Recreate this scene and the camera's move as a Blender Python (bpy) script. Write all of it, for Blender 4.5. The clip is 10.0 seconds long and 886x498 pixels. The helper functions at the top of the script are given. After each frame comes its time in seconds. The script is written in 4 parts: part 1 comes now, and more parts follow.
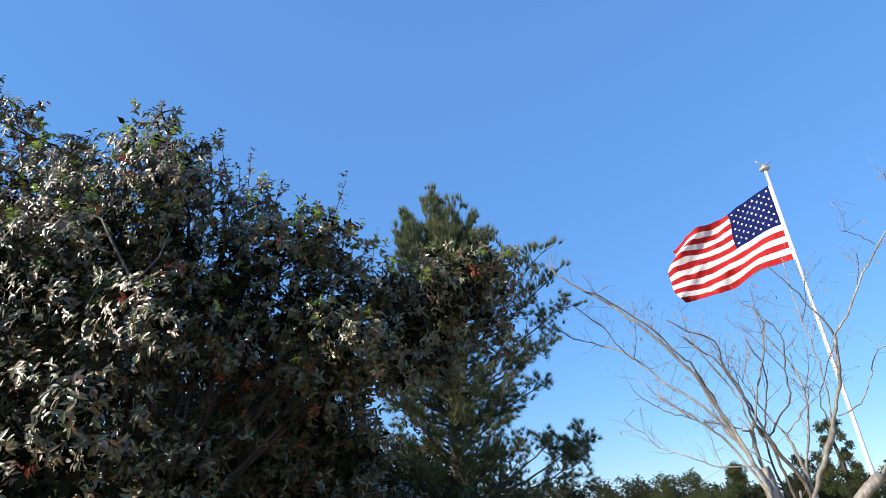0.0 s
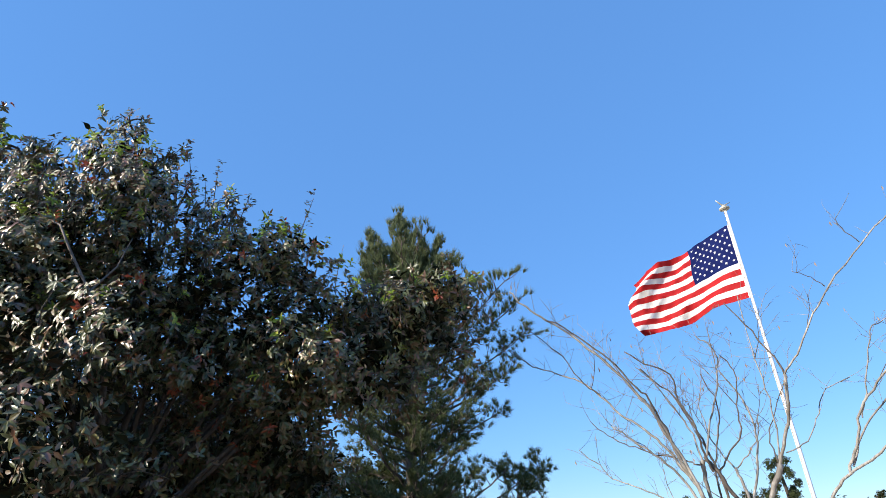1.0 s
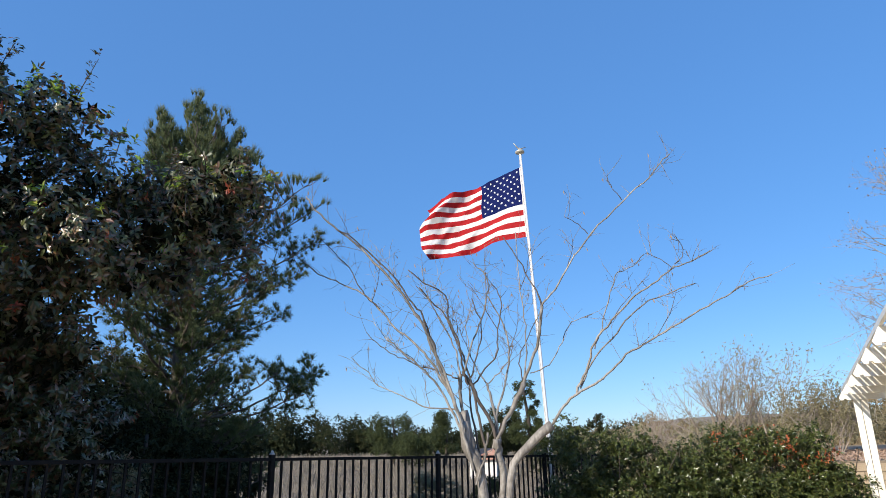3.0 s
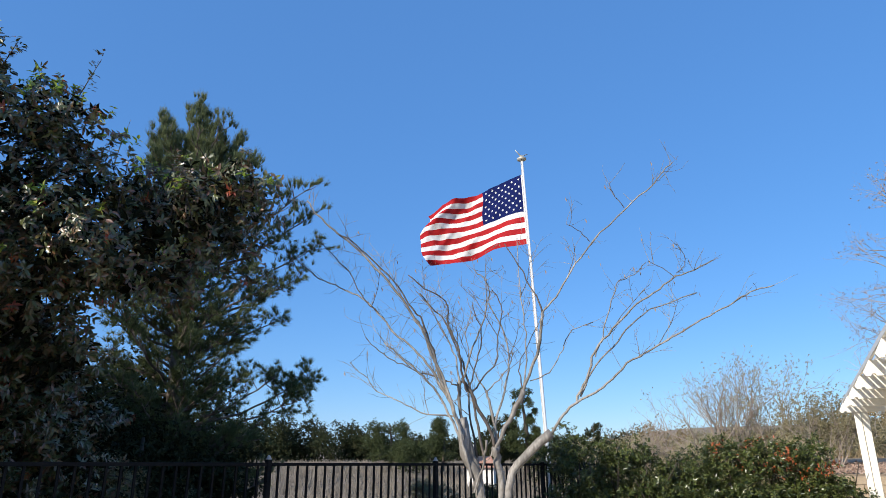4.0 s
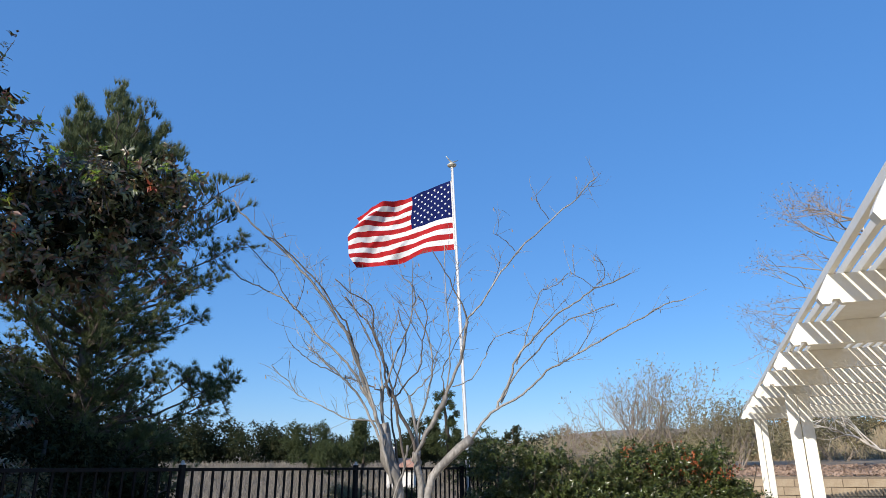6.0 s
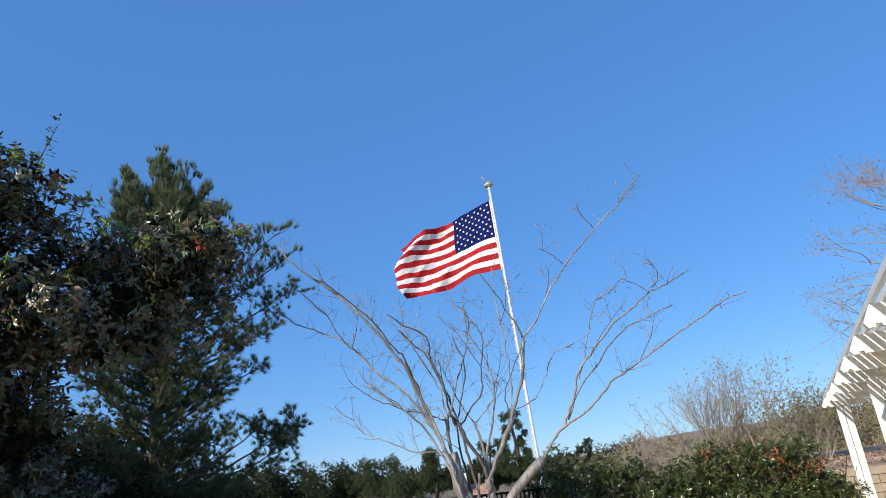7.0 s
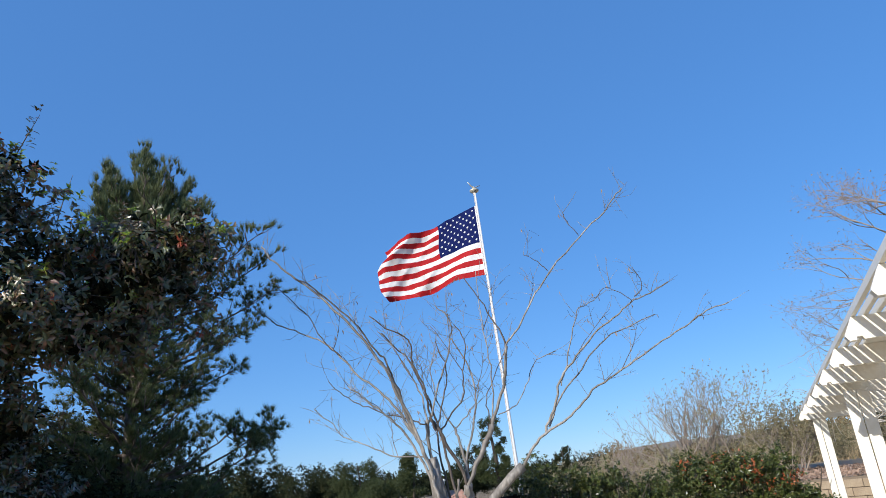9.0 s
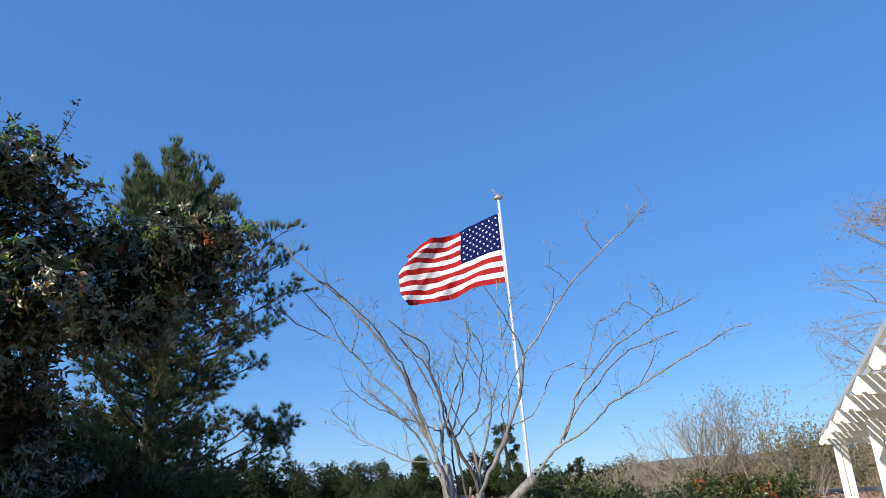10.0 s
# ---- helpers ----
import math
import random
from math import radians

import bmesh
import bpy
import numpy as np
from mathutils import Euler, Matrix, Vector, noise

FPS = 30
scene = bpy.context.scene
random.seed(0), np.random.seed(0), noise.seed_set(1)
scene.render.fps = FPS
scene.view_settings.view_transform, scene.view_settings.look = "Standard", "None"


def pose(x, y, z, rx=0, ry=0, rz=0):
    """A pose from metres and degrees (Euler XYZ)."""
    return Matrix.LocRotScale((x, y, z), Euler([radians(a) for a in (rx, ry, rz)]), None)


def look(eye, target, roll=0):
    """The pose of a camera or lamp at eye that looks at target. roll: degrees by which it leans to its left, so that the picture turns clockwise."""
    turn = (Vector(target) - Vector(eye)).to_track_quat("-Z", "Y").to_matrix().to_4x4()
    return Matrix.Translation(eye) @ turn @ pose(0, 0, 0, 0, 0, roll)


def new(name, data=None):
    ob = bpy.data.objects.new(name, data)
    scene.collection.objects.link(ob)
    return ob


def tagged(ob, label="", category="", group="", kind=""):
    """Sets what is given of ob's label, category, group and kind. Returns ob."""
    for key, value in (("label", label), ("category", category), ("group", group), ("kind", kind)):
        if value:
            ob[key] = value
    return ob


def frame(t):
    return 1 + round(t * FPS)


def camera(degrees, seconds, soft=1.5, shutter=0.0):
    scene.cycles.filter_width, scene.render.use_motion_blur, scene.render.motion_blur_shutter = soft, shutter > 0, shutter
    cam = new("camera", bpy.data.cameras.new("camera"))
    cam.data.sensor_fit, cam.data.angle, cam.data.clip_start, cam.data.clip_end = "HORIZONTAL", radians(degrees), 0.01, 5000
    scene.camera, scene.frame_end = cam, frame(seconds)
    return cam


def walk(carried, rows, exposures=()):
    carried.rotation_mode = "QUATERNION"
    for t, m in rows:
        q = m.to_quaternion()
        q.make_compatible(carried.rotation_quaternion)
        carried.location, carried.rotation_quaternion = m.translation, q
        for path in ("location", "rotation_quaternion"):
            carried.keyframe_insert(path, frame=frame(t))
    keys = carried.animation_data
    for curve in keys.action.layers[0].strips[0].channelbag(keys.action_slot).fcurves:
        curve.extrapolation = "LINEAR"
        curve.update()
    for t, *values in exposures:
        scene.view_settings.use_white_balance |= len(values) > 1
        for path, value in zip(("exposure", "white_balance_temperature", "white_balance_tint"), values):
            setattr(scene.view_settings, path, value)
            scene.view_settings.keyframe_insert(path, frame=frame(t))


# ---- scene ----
# ---- camera and walk: seconds, place, then turn to the left, tilt up and lean in degrees ----
PATH = [
    (0.0, -0.017, 0.017, 1.607, 29.79, 23.62, -4.40),
    (0.2, 0.016, -0.002, 1.627, 27.76, 22.89, -4.43),
    (0.5, -0.004, 0.040, 1.593, 26.00, 25.24, -3.40),
    (0.8, -0.003, -0.004, 1.599, 26.00, 25.56, -3.63),
    (1.0, -0.002, 0.003, 1.591, 26.43, 25.49, -3.09),
    (1.3, -0.049, -0.027, 1.582, 28.24, 25.19, -2.81),
    (1.5, -0.056, -0.080, 1.575, 23.68, 24.47, -1.37),
    (1.7, -0.031, -0.101, 1.594, 11.29, 20.85, 1.85),
    (1.8, -0.013, -0.089, 1.597, 7.23, 21.16, 1.96),
    (2.0, 0.005, -0.076, 1.574, 3.37, 20.98, 1.47),
    (2.2, 0.008, -0.042, 1.588, 2.76, 20.18, 0.53),
    (2.5, 0.009, -0.018, 1.565, 2.89, 19.66, 0.03),
    (2.8, 0.021, 0.008, 1.563, 7.26, 16.83, -1.37),
    (3.0, 0.014, 0.003, 1.544, 8.36, 17.57, -1.13),
    (4.3, -0.003, 0.050, 1.544, 8.27, 18.35, -0.14),
    (4.5, -0.002, 0.058, 1.542, 8.31, 18.63, -0.01),
    (5.0, -0.001, 0.043, 1.540, 8.52, 19.18, 0.42),
    (5.3, -0.001, 0.040, 1.545, 8.25, 19.24, 1.05),
    (5.5, -0.002, 0.037, 1.550, 7.28, 19.16, 1.55),
    (5.7, -0.005, 0.017, 1.559, 4.01, 17.52, 1.93),
    (6.8, 0.021, -0.028, 1.612, 1.67, 21.05, -6.32),
    (7.0, 0.005, -0.003, 1.608, 5.84, 20.31, -6.20),
    (7.5, 0.024, 0.037, 1.616, 3.76, 20.87, -6.80),
    (7.8, 0.030, 0.025, 1.607, -1.37, 21.58, -5.74),
    (8.0, 0.036, 0.012, 1.609, -2.38, 22.23, -5.43),
    (8.5, 0.012, 0.029, 1.601, 1.61, 19.53, -4.88),
    (9.0, -0.017, 0.032, 1.604, 4.27, 20.63, -5.21),
    (9.5, -0.023, 0.010, 1.609, 4.47, 20.98, -3.93),
    (10.0, -0.016, -0.008, 1.631, 6.21, 21.03, -2.10),
]


def aimed(x, y, z, yaw, pitch, roll):
    return pose(x, y, z, 0, 0, yaw) @ pose(0, 0, 0, 90 + pitch) @ pose(0, 0, 0, 0, 0, roll)


cam = camera(67.00, 10.0, soft=0.6)
walk(cam, [(row[0], aimed(*row[1:])) for row in PATH],
     [(0.0, 0.56, 6800, 10), (1.5, 0.62, 6800, 10), (2.0, 0.56, 6850, 10), (2.5, 0.38, 6750, 10), (3.0, 0.28, 6600, 10), (4.5, 0.2, 6450, 10), (5.5, 0.13, 6400, 10), (7.0, 0.11, 6300, 10), (10.0, 0.11, 6250, 10)])

# ---- daylight: clear winter sky, sun behind the viewer on the side of the big tree ----
SUN_AZ, SUN_EL = -142.0, 26.0   # degrees from +y to the right, and above the horizon
sun_way = Vector((math.sin(radians(SUN_AZ)) * math.cos(radians(SUN_EL)),
                  math.cos(radians(SUN_AZ)) * math.cos(radians(SUN_EL)), math.sin(radians(SUN_EL))))
world = bpy.data.worlds.new("sky")
scene.world = world
world.use_nodes = True
wn = world.node_tree
sky = wn.nodes.new("ShaderNodeTexSky")
sky.sky_type, sky.sun_disc = "NISHITA", False
sky.sun_elevation, sky.sun_rotation = radians(SUN_EL), radians(SUN_AZ)
sky.air_density, sky.dust_density, sky.ozone_density = 1.0, 0.3, 4.0
vivid = wn.nodes.new("ShaderNodeHueSaturation")
vivid.inputs["Saturation"].default_value = 1.2
wn.links.new(sky.outputs[0], vivid.inputs["Color"])
deep = wn.nodes.new("ShaderNodeMix")   # evens the sky out between horizon and zenith
deep.data_type = "RGBA"
deep.inputs["Factor"].default_value = 0.5
deep.inputs[7].default_value = (0.8, 2.06, 5.0, 1)
wn.links.new(vivid.outputs[0], deep.inputs[6])
wn.links.new(deep.outputs[2], wn.nodes["Background"].inputs[0])
wn.nodes["Background"].inputs[1].default_value = 0.15
sun_data = bpy.data.lights.new("sun", "SUN")
sun_data.energy, sun_data.angle, sun_data.color = 5.0, radians(0.5), (1.0, 0.92, 0.8)
sun = new("sun", sun_data)
sun.matrix_world = look(sun_way * 50, (0, 0, 0))


# ---- materials ----
def material(name, tones, scale=4.0, rough=0.6, bump=0.0, bump_scale=60.0, metal=0.0, island=0.0, sheer=0.0,
             specular=0.5, stretch=(1, 1, 1), wax=0.0):
    """A surface whose colour wanders between the tones at two scales. island: how far each piece picks a tone of
    its own; sheer: share of light that passes through a thin sheet."""
    m = bpy.data.materials.new(name)
    m.use_nodes = True
    nt = m.node_tree
    bsdf, out = nt.nodes["Principled BSDF"], nt.nodes["Material Output"]
    coords = nt.nodes.new("ShaderNodeTexCoord")
    mapping = nt.nodes.new("ShaderNodeMapping")
    mapping.inputs["Scale"].default_value = stretch
    nt.links.new(coords.outputs["Object"], mapping.inputs[0])
    big, fine = nt.nodes.new("ShaderNodeTexNoise"), nt.nodes.new("ShaderNodeTexNoise")
    for node, k in ((big, scale), (fine, scale * 9)):
        node.inputs["Scale"].default_value, node.inputs["Detail"].default_value = k, 5
        nt.links.new(mapping.outputs[0], node.inputs["Vector"])
    mix = nt.nodes.new("ShaderNodeMix")
    mix.data_type = "FLOAT"
    mix.inputs[0].default_value = 0.4
    nt.links.new(big.outputs["Fac"], mix.inputs[2])
    nt.links.new(fine.outputs["Fac"], mix.inputs[3])
    value = mix.outputs[0]
    if island:
        geo, own = nt.nodes.new("ShaderNodeNewGeometry"), nt.nodes.new("ShaderNodeMix")
        own.data_type = "FLOAT"
        own.inputs[0].default_value = island
        nt.links.new(value, own.inputs[2])
        nt.links.new(geo.outputs["Random Per Island"], own.inputs[3])
        value = own.outputs[0]
    ramp = nt.nodes.new("ShaderNodeValToRGB")
    low, high = (0.3, 0.7) if island < 0.5 else (0.04, 0.96)
    stops = ramp.color_ramp.elements
    while len(stops) < len(tones):
        stops.new(0.5)
    for k, tone in enumerate(tones):
        stops[k].position = low + (high - low) * k / max(1, len(tones) - 1)
        stops[k].color = (*tone, 1)
    nt.links.new(value, ramp.inputs[0])
    nt.links.new(ramp.outputs[0], bsdf.inputs["Base Color"])
    bsdf.inputs["Roughness"].default_value = rough
    bsdf.inputs["Metallic"].default_value = metal
    bsdf.inputs["Specular IOR Level"].default_value = specular
    bsdf.inputs["Coat Weight"].default_value, bsdf.inputs["Coat Roughness"].default_value = wax, 0.28
    if bump:
        grain, bumped = nt.nodes.new("ShaderNodeTexNoise"), nt.nodes.new("ShaderNodeBump")
        grain.inputs["Scale"].default_value, grain.inputs["Detail"].default_value = bump_scale, 6
        bumped.inputs["Strength"].default_value, bumped.inputs["Distance"].default_value = bump, 0.02
        nt.links.new(mapping.outputs[0], grain.inputs["Vector"])
        nt.links.new(grain.outputs["Fac"], bumped.inputs["Height"])
        nt.links.new(bumped.outputs[0], bsdf.inputs["Normal"])
    if sheer:
        thin, both = nt.nodes.new("ShaderNodeBsdfTranslucent"), nt.nodes.new("ShaderNodeMixShader")
        both.inputs[0].default_value = sheer
        nt.links.new(ramp.outputs[0], thin.inputs[0])
        nt.links.new(bsdf.outputs[0], both.inputs[1])
        nt.links.new(thin.outputs[0], both.inputs[2])
        nt.links.new(both.outputs[0], out.inputs["Surface"])
    return m


LEAF = material("glossy_leaf", [(0.034, 0.04, 0.012), (0.055, 0.068, 0.018), (0.085, 0.1, 0.026), (0.12, 0.085, 0.034), (0.15, 0.065, 0.034), (0.14, 0.18, 0.042)],
                1.3, 0.4, island=0.75, sheer=0.06, specular=0.5, wax=0.55)
# Near-black copy of the leaf: the crown's inner shade is put into the colour.
LEAF_INNER_SHADE = material("inner_leaf_shade", [(0.008, 0.011, 0.005), (0.016, 0.02, 0.008), (0.03, 0.018, 0.011)], 1.3, 0.7, island=0.7, specular=0.08)
LEAF_YOUNG = material("young_leaf", [(0.17, 0.29, 0.045), (0.29, 0.41, 0.06), (0.43, 0.4, 0.08)], 2, 0.4, island=0.8, sheer=0.35)
LEAF_RED = material("red_leaf", [(0.2, 0.03, 0.015), (0.32, 0.07, 0.03), (0.3, 0.14, 0.05)], 2, 0.4, island=0.8, sheer=0.25)
NEEDLE = material("pine_needle", [(0.06, 0.082, 0.036), (0.12, 0.148, 0.064), (0.24, 0.27, 0.12)], 1.0, 0.6, island=0.6, sheer=0.28, specular=0.25)
HEDGE_LEAF = material("hedge_leaf", [(0.02, 0.036, 0.011), (0.045, 0.066, 0.018), (0.11, 0.135, 0.034), (0.075, 0.058, 0.03)], 1.6, 0.34, island=0.7, sheer=0.14)
BERRY = material("orange_berry", [(0.2, 0.045, 0.018), (0.34, 0.085, 0.028), (0.26, 0.11, 0.04)], 6, 0.4, island=0.6)
FAR_LEAF = material("far_leaf", [(0.012, 0.02, 0.008), (0.024, 0.034, 0.012), (0.04, 0.046, 0.018), (0.062, 0.048, 0.026)], 0.3, 0.7, island=0.6, sheer=0.05, specular=0.2)
TAN_BRUSH = material("tan_brush", [(0.14, 0.11, 0.06), (0.26, 0.2, 0.11), (0.36, 0.28, 0.16)], 0.1, 0.8, island=0.6, sheer=0.15, specular=0.1)
SHRUB_LEAF = material("shrub_leaf", [(0.012, 0.018, 0.007), (0.024, 0.03, 0.011), (0.06, 0.06, 0.022)], 0.6, 0.7, island=0.6, specular=0.15)
MID_LEAF = material("mid_leaf", [(0.035, 0.05, 0.018), (0.062, 0.08, 0.028), (0.1, 0.11, 0.042)], 0.6, 0.6, island=0.6, sheer=0.15, specular=0.25)
PALE_LEAF = material("dry_pale_leaf", [(0.24, 0.22, 0.115), (0.35, 0.31, 0.18), (0.42, 0.36, 0.24)], 0.8, 0.6, island=0.7, sheer=0.25)
OLIVE_LEAF = material("olive_leaf", [(0.14, 0.13, 0.065), (0.24, 0.21, 0.11), (0.34, 0.28, 0.16)], 0.8, 0.6, island=0.7, sheer=0.2)
POD = material("seed_pod", [(0.22, 0.15, 0.11), (0.34, 0.26, 0.2)], 4, 0.7, island=0.7)
BARK = material("dark_bark", [(0.035, 0.027, 0.02), (0.085, 0.065, 0.05)], 7, 0.85, 0.8, 40, stretch=(1, 1, 0.3))
PINE_BARK = material("pine_bark", [(0.06, 0.045, 0.035), (0.13, 0.1, 0.08), (0.26, 0.22, 0.19)], 3, 0.85, 0.8, 30, stretch=(1, 1, 0.4))
SMOOTH_BARK = material("smooth_tan_bark", [(0.08, 0.07, 0.06), (0.2, 0.182, 0.16), (0.46, 0.43, 0.39)], 5, 0.6, 0.3, 50, stretch=(1, 1, 0.35))
# Darker copy of the smooth bark: brown, with shadow sides put into the colour.
BROWN_SHADE_BARK = material("brown_shade_bark", [(0.04, 0.03, 0.025), (0.085, 0.068, 0.056), (0.17, 0.14, 0.115)], 6, 0.7, 0.4, 50, stretch=(1, 1, 0.35))
TWIG_BARK = material("grey_twig", [(0.22, 0.17, 0.13), (0.38, 0.31, 0.25)], 4, 0.75)
PALE_BARK = material("pale_bark", [(0.36, 0.31, 0.25), (0.55, 0.49, 0.41), (0.66, 0.61, 0.54)], 3, 0.75, 0.3, 30)
WHITE_PAINT = material("white_paint", [(0.74, 0.69, 0.57), (0.8, 0.76, 0.66), (0.84, 0.81, 0.73)], 3, 0.45, 0.05, 90, stretch=(1, 1, 1))
POLE_WHITE = material("pole_white", [(0.72, 0.71, 0.68), (0.82, 0.81, 0.79)], 5, 0.35, 0.05, 80)
GILT = material("weathered_finial", [(0.42, 0.38, 0.28), (0.62, 0.58, 0.48)], 20, 0.45, metal=0.3)
IRON = material("black_iron", [(0.008, 0.008, 0.008), (0.018, 0.016, 0.015)], 12, 0.75, 0.15, 120, specular=0.12)
IRON_CAP = material("grey_cap", [(0.3, 0.3, 0.3), (0.45, 0.45, 0.44)], 20, 0.4)
FLAG_RED = material("flag_red", [(0.36, 0.012, 0.016), (0.46, 0.022, 0.026)], 6, 0.7, 0.15, 260, sheer=0.15, specular=0.12)
FLAG_WHITE = material("flag_white", [(0.7, 0.69, 0.69), (0.79, 0.78, 0.78)], 6, 0.7, 0.15, 260, sheer=0.15, specular=0.15)
FLAG_BLUE = material("flag_blue", [(0.005, 0.01, 0.07), (0.009, 0.017, 0.1)], 6, 0.75, 0.15, 260, sheer=0.08, specular=0.06)
SOIL = material("dry_ground", [(0.16, 0.125, 0.09), (0.24, 0.19, 0.135), (0.31, 0.25, 0.175)], 0.35, 0.95, 0.8, 6)
DRY_GRASS = material("dry_grass", [(0.24, 0.18, 0.11), (0.36, 0.28, 0.17), (0.44, 0.35, 0.2)], 0.4, 0.9, island=0.6, sheer=0.2)
MULCH = material("red_mulch", [(0.24, 0.16, 0.115), (0.36, 0.25, 0.185), (0.46, 0.35, 0.27)], 2.0, 0.95, 1.0, 14)
BLOCK = material("tan_block", [(0.27, 0.2, 0.13), (0.33, 0.255, 0.17), (0.4, 0.32, 0.22)], 5, 0.9, 0.5, 60)
MORTAR = material("mortar", [(0.15, 0.115, 0.08), (0.21, 0.165, 0.12)], 8, 0.95, 0.4, 60)
STUCCO = material("white_stucco", [(0.66, 0.62, 0.56), (0.78, 0.75, 0.7)], 2, 0.85, 0.3, 40)
ROOF_TILE = material("clay_tile", [(0.32, 0.14, 0.085), (0.45, 0.23, 0.15), (0.5, 0.31, 0.22)], 3, 0.8, 0.3, 20)


# ---- building helpers ----
def mesh_object(name, verts, faces, mat, parent=None, label="", smooth=False):
    me = bpy.data.meshes.new(name)
    me.from_pydata([tuple(v) for v in verts], [], faces)
    me.materials.append(mat)
    if smooth:
        me.polygons.foreach_set("use_smooth", [True] * len(me.polygons))
    me.update()
    ob = new(name, me)
    ob.parent = parent
    if label:
        tagged(ob, label)
    return ob


def part(name, bm, mat, parent, label=""):
    me = bpy.data.meshes.new(name)
    bm.to_mesh(me)
    bm.free()
    me.materials.append(mat)
    ob = new(name, me)
    ob.parent = parent
    if label:
        tagged(ob, label)
    return ob


def thing(name, label, category, place=(0, 0, 0), group="", kind=""):
    ob = new(name)
    ob.location = place
    return tagged(ob, label, category, group, kind)


def box(size, at=(0, 0, 0), turn=0.0, bevel=0.0):
    bm = bmesh.new()
    bmesh.ops.create_cube(bm, size=1)
    bmesh.ops.scale(bm, vec=size, verts=bm.verts)
    if bevel:
        bmesh.ops.bevel(bm, geom=bm.edges[:], offset=bevel, segments=2, affect="EDGES", profile=0.6)
    bmesh.ops.rotate(bm, matrix=Matrix.Rotation(turn, 3, "Z"), verts=bm.verts)
    bmesh.ops.translate(bm, vec=at, verts=bm.verts)
    return bm


def spin(profile, sides=20):
    """A turned body from (radius, height) pairs."""
    bm, rings = bmesh.new(), []
    for r, z in profile:
        rings.append([bm.verts.new((r * math.cos(2 * math.pi * k / sides), r * math.sin(2 * math.pi * k / sides), z)) for k in range(sides)])
    for a, b in zip(rings, rings[1:]):
        for k in range(sides):
            bm.faces.new((a[k], a[(k + 1) % sides], b[(k + 1) % sides], b[k])).smooth = True
    bm.faces.new(rings[0][::-1])
    bm.faces.new(rings[-1])
    return bm


class Tubes:
    """Collects tapered round limbs into one mesh."""

    def __init__(self):
        self.v, self.f = [], []

    def add(self, points, r0, r1, sides=6, taper=1.0):
        points = [Vector(p) for p in points]
        n, base = len(points), len(self.v)
        side = None
        for k, p in enumerate(points):
            along = (points[min(k + 1, n - 1)] - points[max(k - 1, 0)]).normalized()
            if side is None:
                side = along.orthogonal().normalized()
            side = (side - along * side.dot(along)).normalized()
            across = along.cross(side)
            r = r1 + (r0 - r1) * (1 - k / max(1, n - 1)) ** taper
            for j in range(sides):
                a = 2 * math.pi * j / sides
                self.v.append(p + (side * math.cos(a) + across * math.sin(a)) * r)
        for k in range(n - 1):
            for j in range(sides):
                a, b = base + k * sides + j, base + k * sides + (j + 1) % sides
                self.f.append((a, b, b + sides, a + sides))
        self.f.append(tuple(base + (n - 1) * sides + j for j in range(sides)))

    def made(self, name, mat, parent, label=""):
        return mesh_object(name, self.v, self.f, mat, parent, label, smooth=True)


def curve(points, steps=5, wobble=0.0, rng=random):
    """A smooth line through a few places."""
    p = [Vector(q) for q in points]
    p = [p[0] * 2 - p[1]] + p + [p[-1] * 2 - p[-2]]
    out = []
    for k in range(1, len(p) - 2):
        for j in range(steps):
            t = j / steps
            a, b, c, d = p[k - 1:k + 3]
            q = 0.5 * (2 * b + (c - a) * t + (2 * a - 5 * b + 4 * c - d) * t * t + (3 * b - a - 3 * c + d) * t ** 3)
            out.append(q + Vector((rng.gauss(0, wobble), rng.gauss(0, wobble), rng.gauss(0, wobble))) if wobble else q)
    return out + [p[-2]]


def grow(tubes, start, way, length, radius, depth, rng, tips, spread=0.6, kids=3, lift=0.15, sides=5, bend=0.18, shrink=0.62):
    """A limb that wanders, and side limbs along it; tips collects (place, direction) of the thin ends."""
    way = Vector(way).normalized()
    points, p, n = [Vector(start)], Vector(start), 5
    for k in range(n):
        way = (way + Vector((rng.gauss(0, bend), rng.gauss(0, bend), rng.gauss(0, bend) + lift * 0.25))).normalized()
        p = p + way * length / n
        points.append(p.copy())
    tubes.add(points, radius, radius * 0.45, sides)
    if depth == 0:
        tips.append((points[-1], way.copy()))
        tips.append((points[-3], way.copy()))
        return
    for k in range(kids):
        at = points[rng.randint(2, n)]
        aside = Vector((rng.gauss(0, 1), rng.gauss(0, 1), rng.gauss(0, 0.7) + lift)).normalized()
        grow(tubes, at, way + aside * spread * 1.6, length * rng.uniform(shrink - 0.12, shrink + 0.12), radius * 0.5,
             depth - 1, rng, tips, spread, kids, lift, max(3, sides - 1), bend, shrink)
    grow(tubes, points[-1], way, length * shrink, radius * 0.45, depth - 1, rng, tips, spread, kids, lift, max(3, sides - 1), bend, shrink)


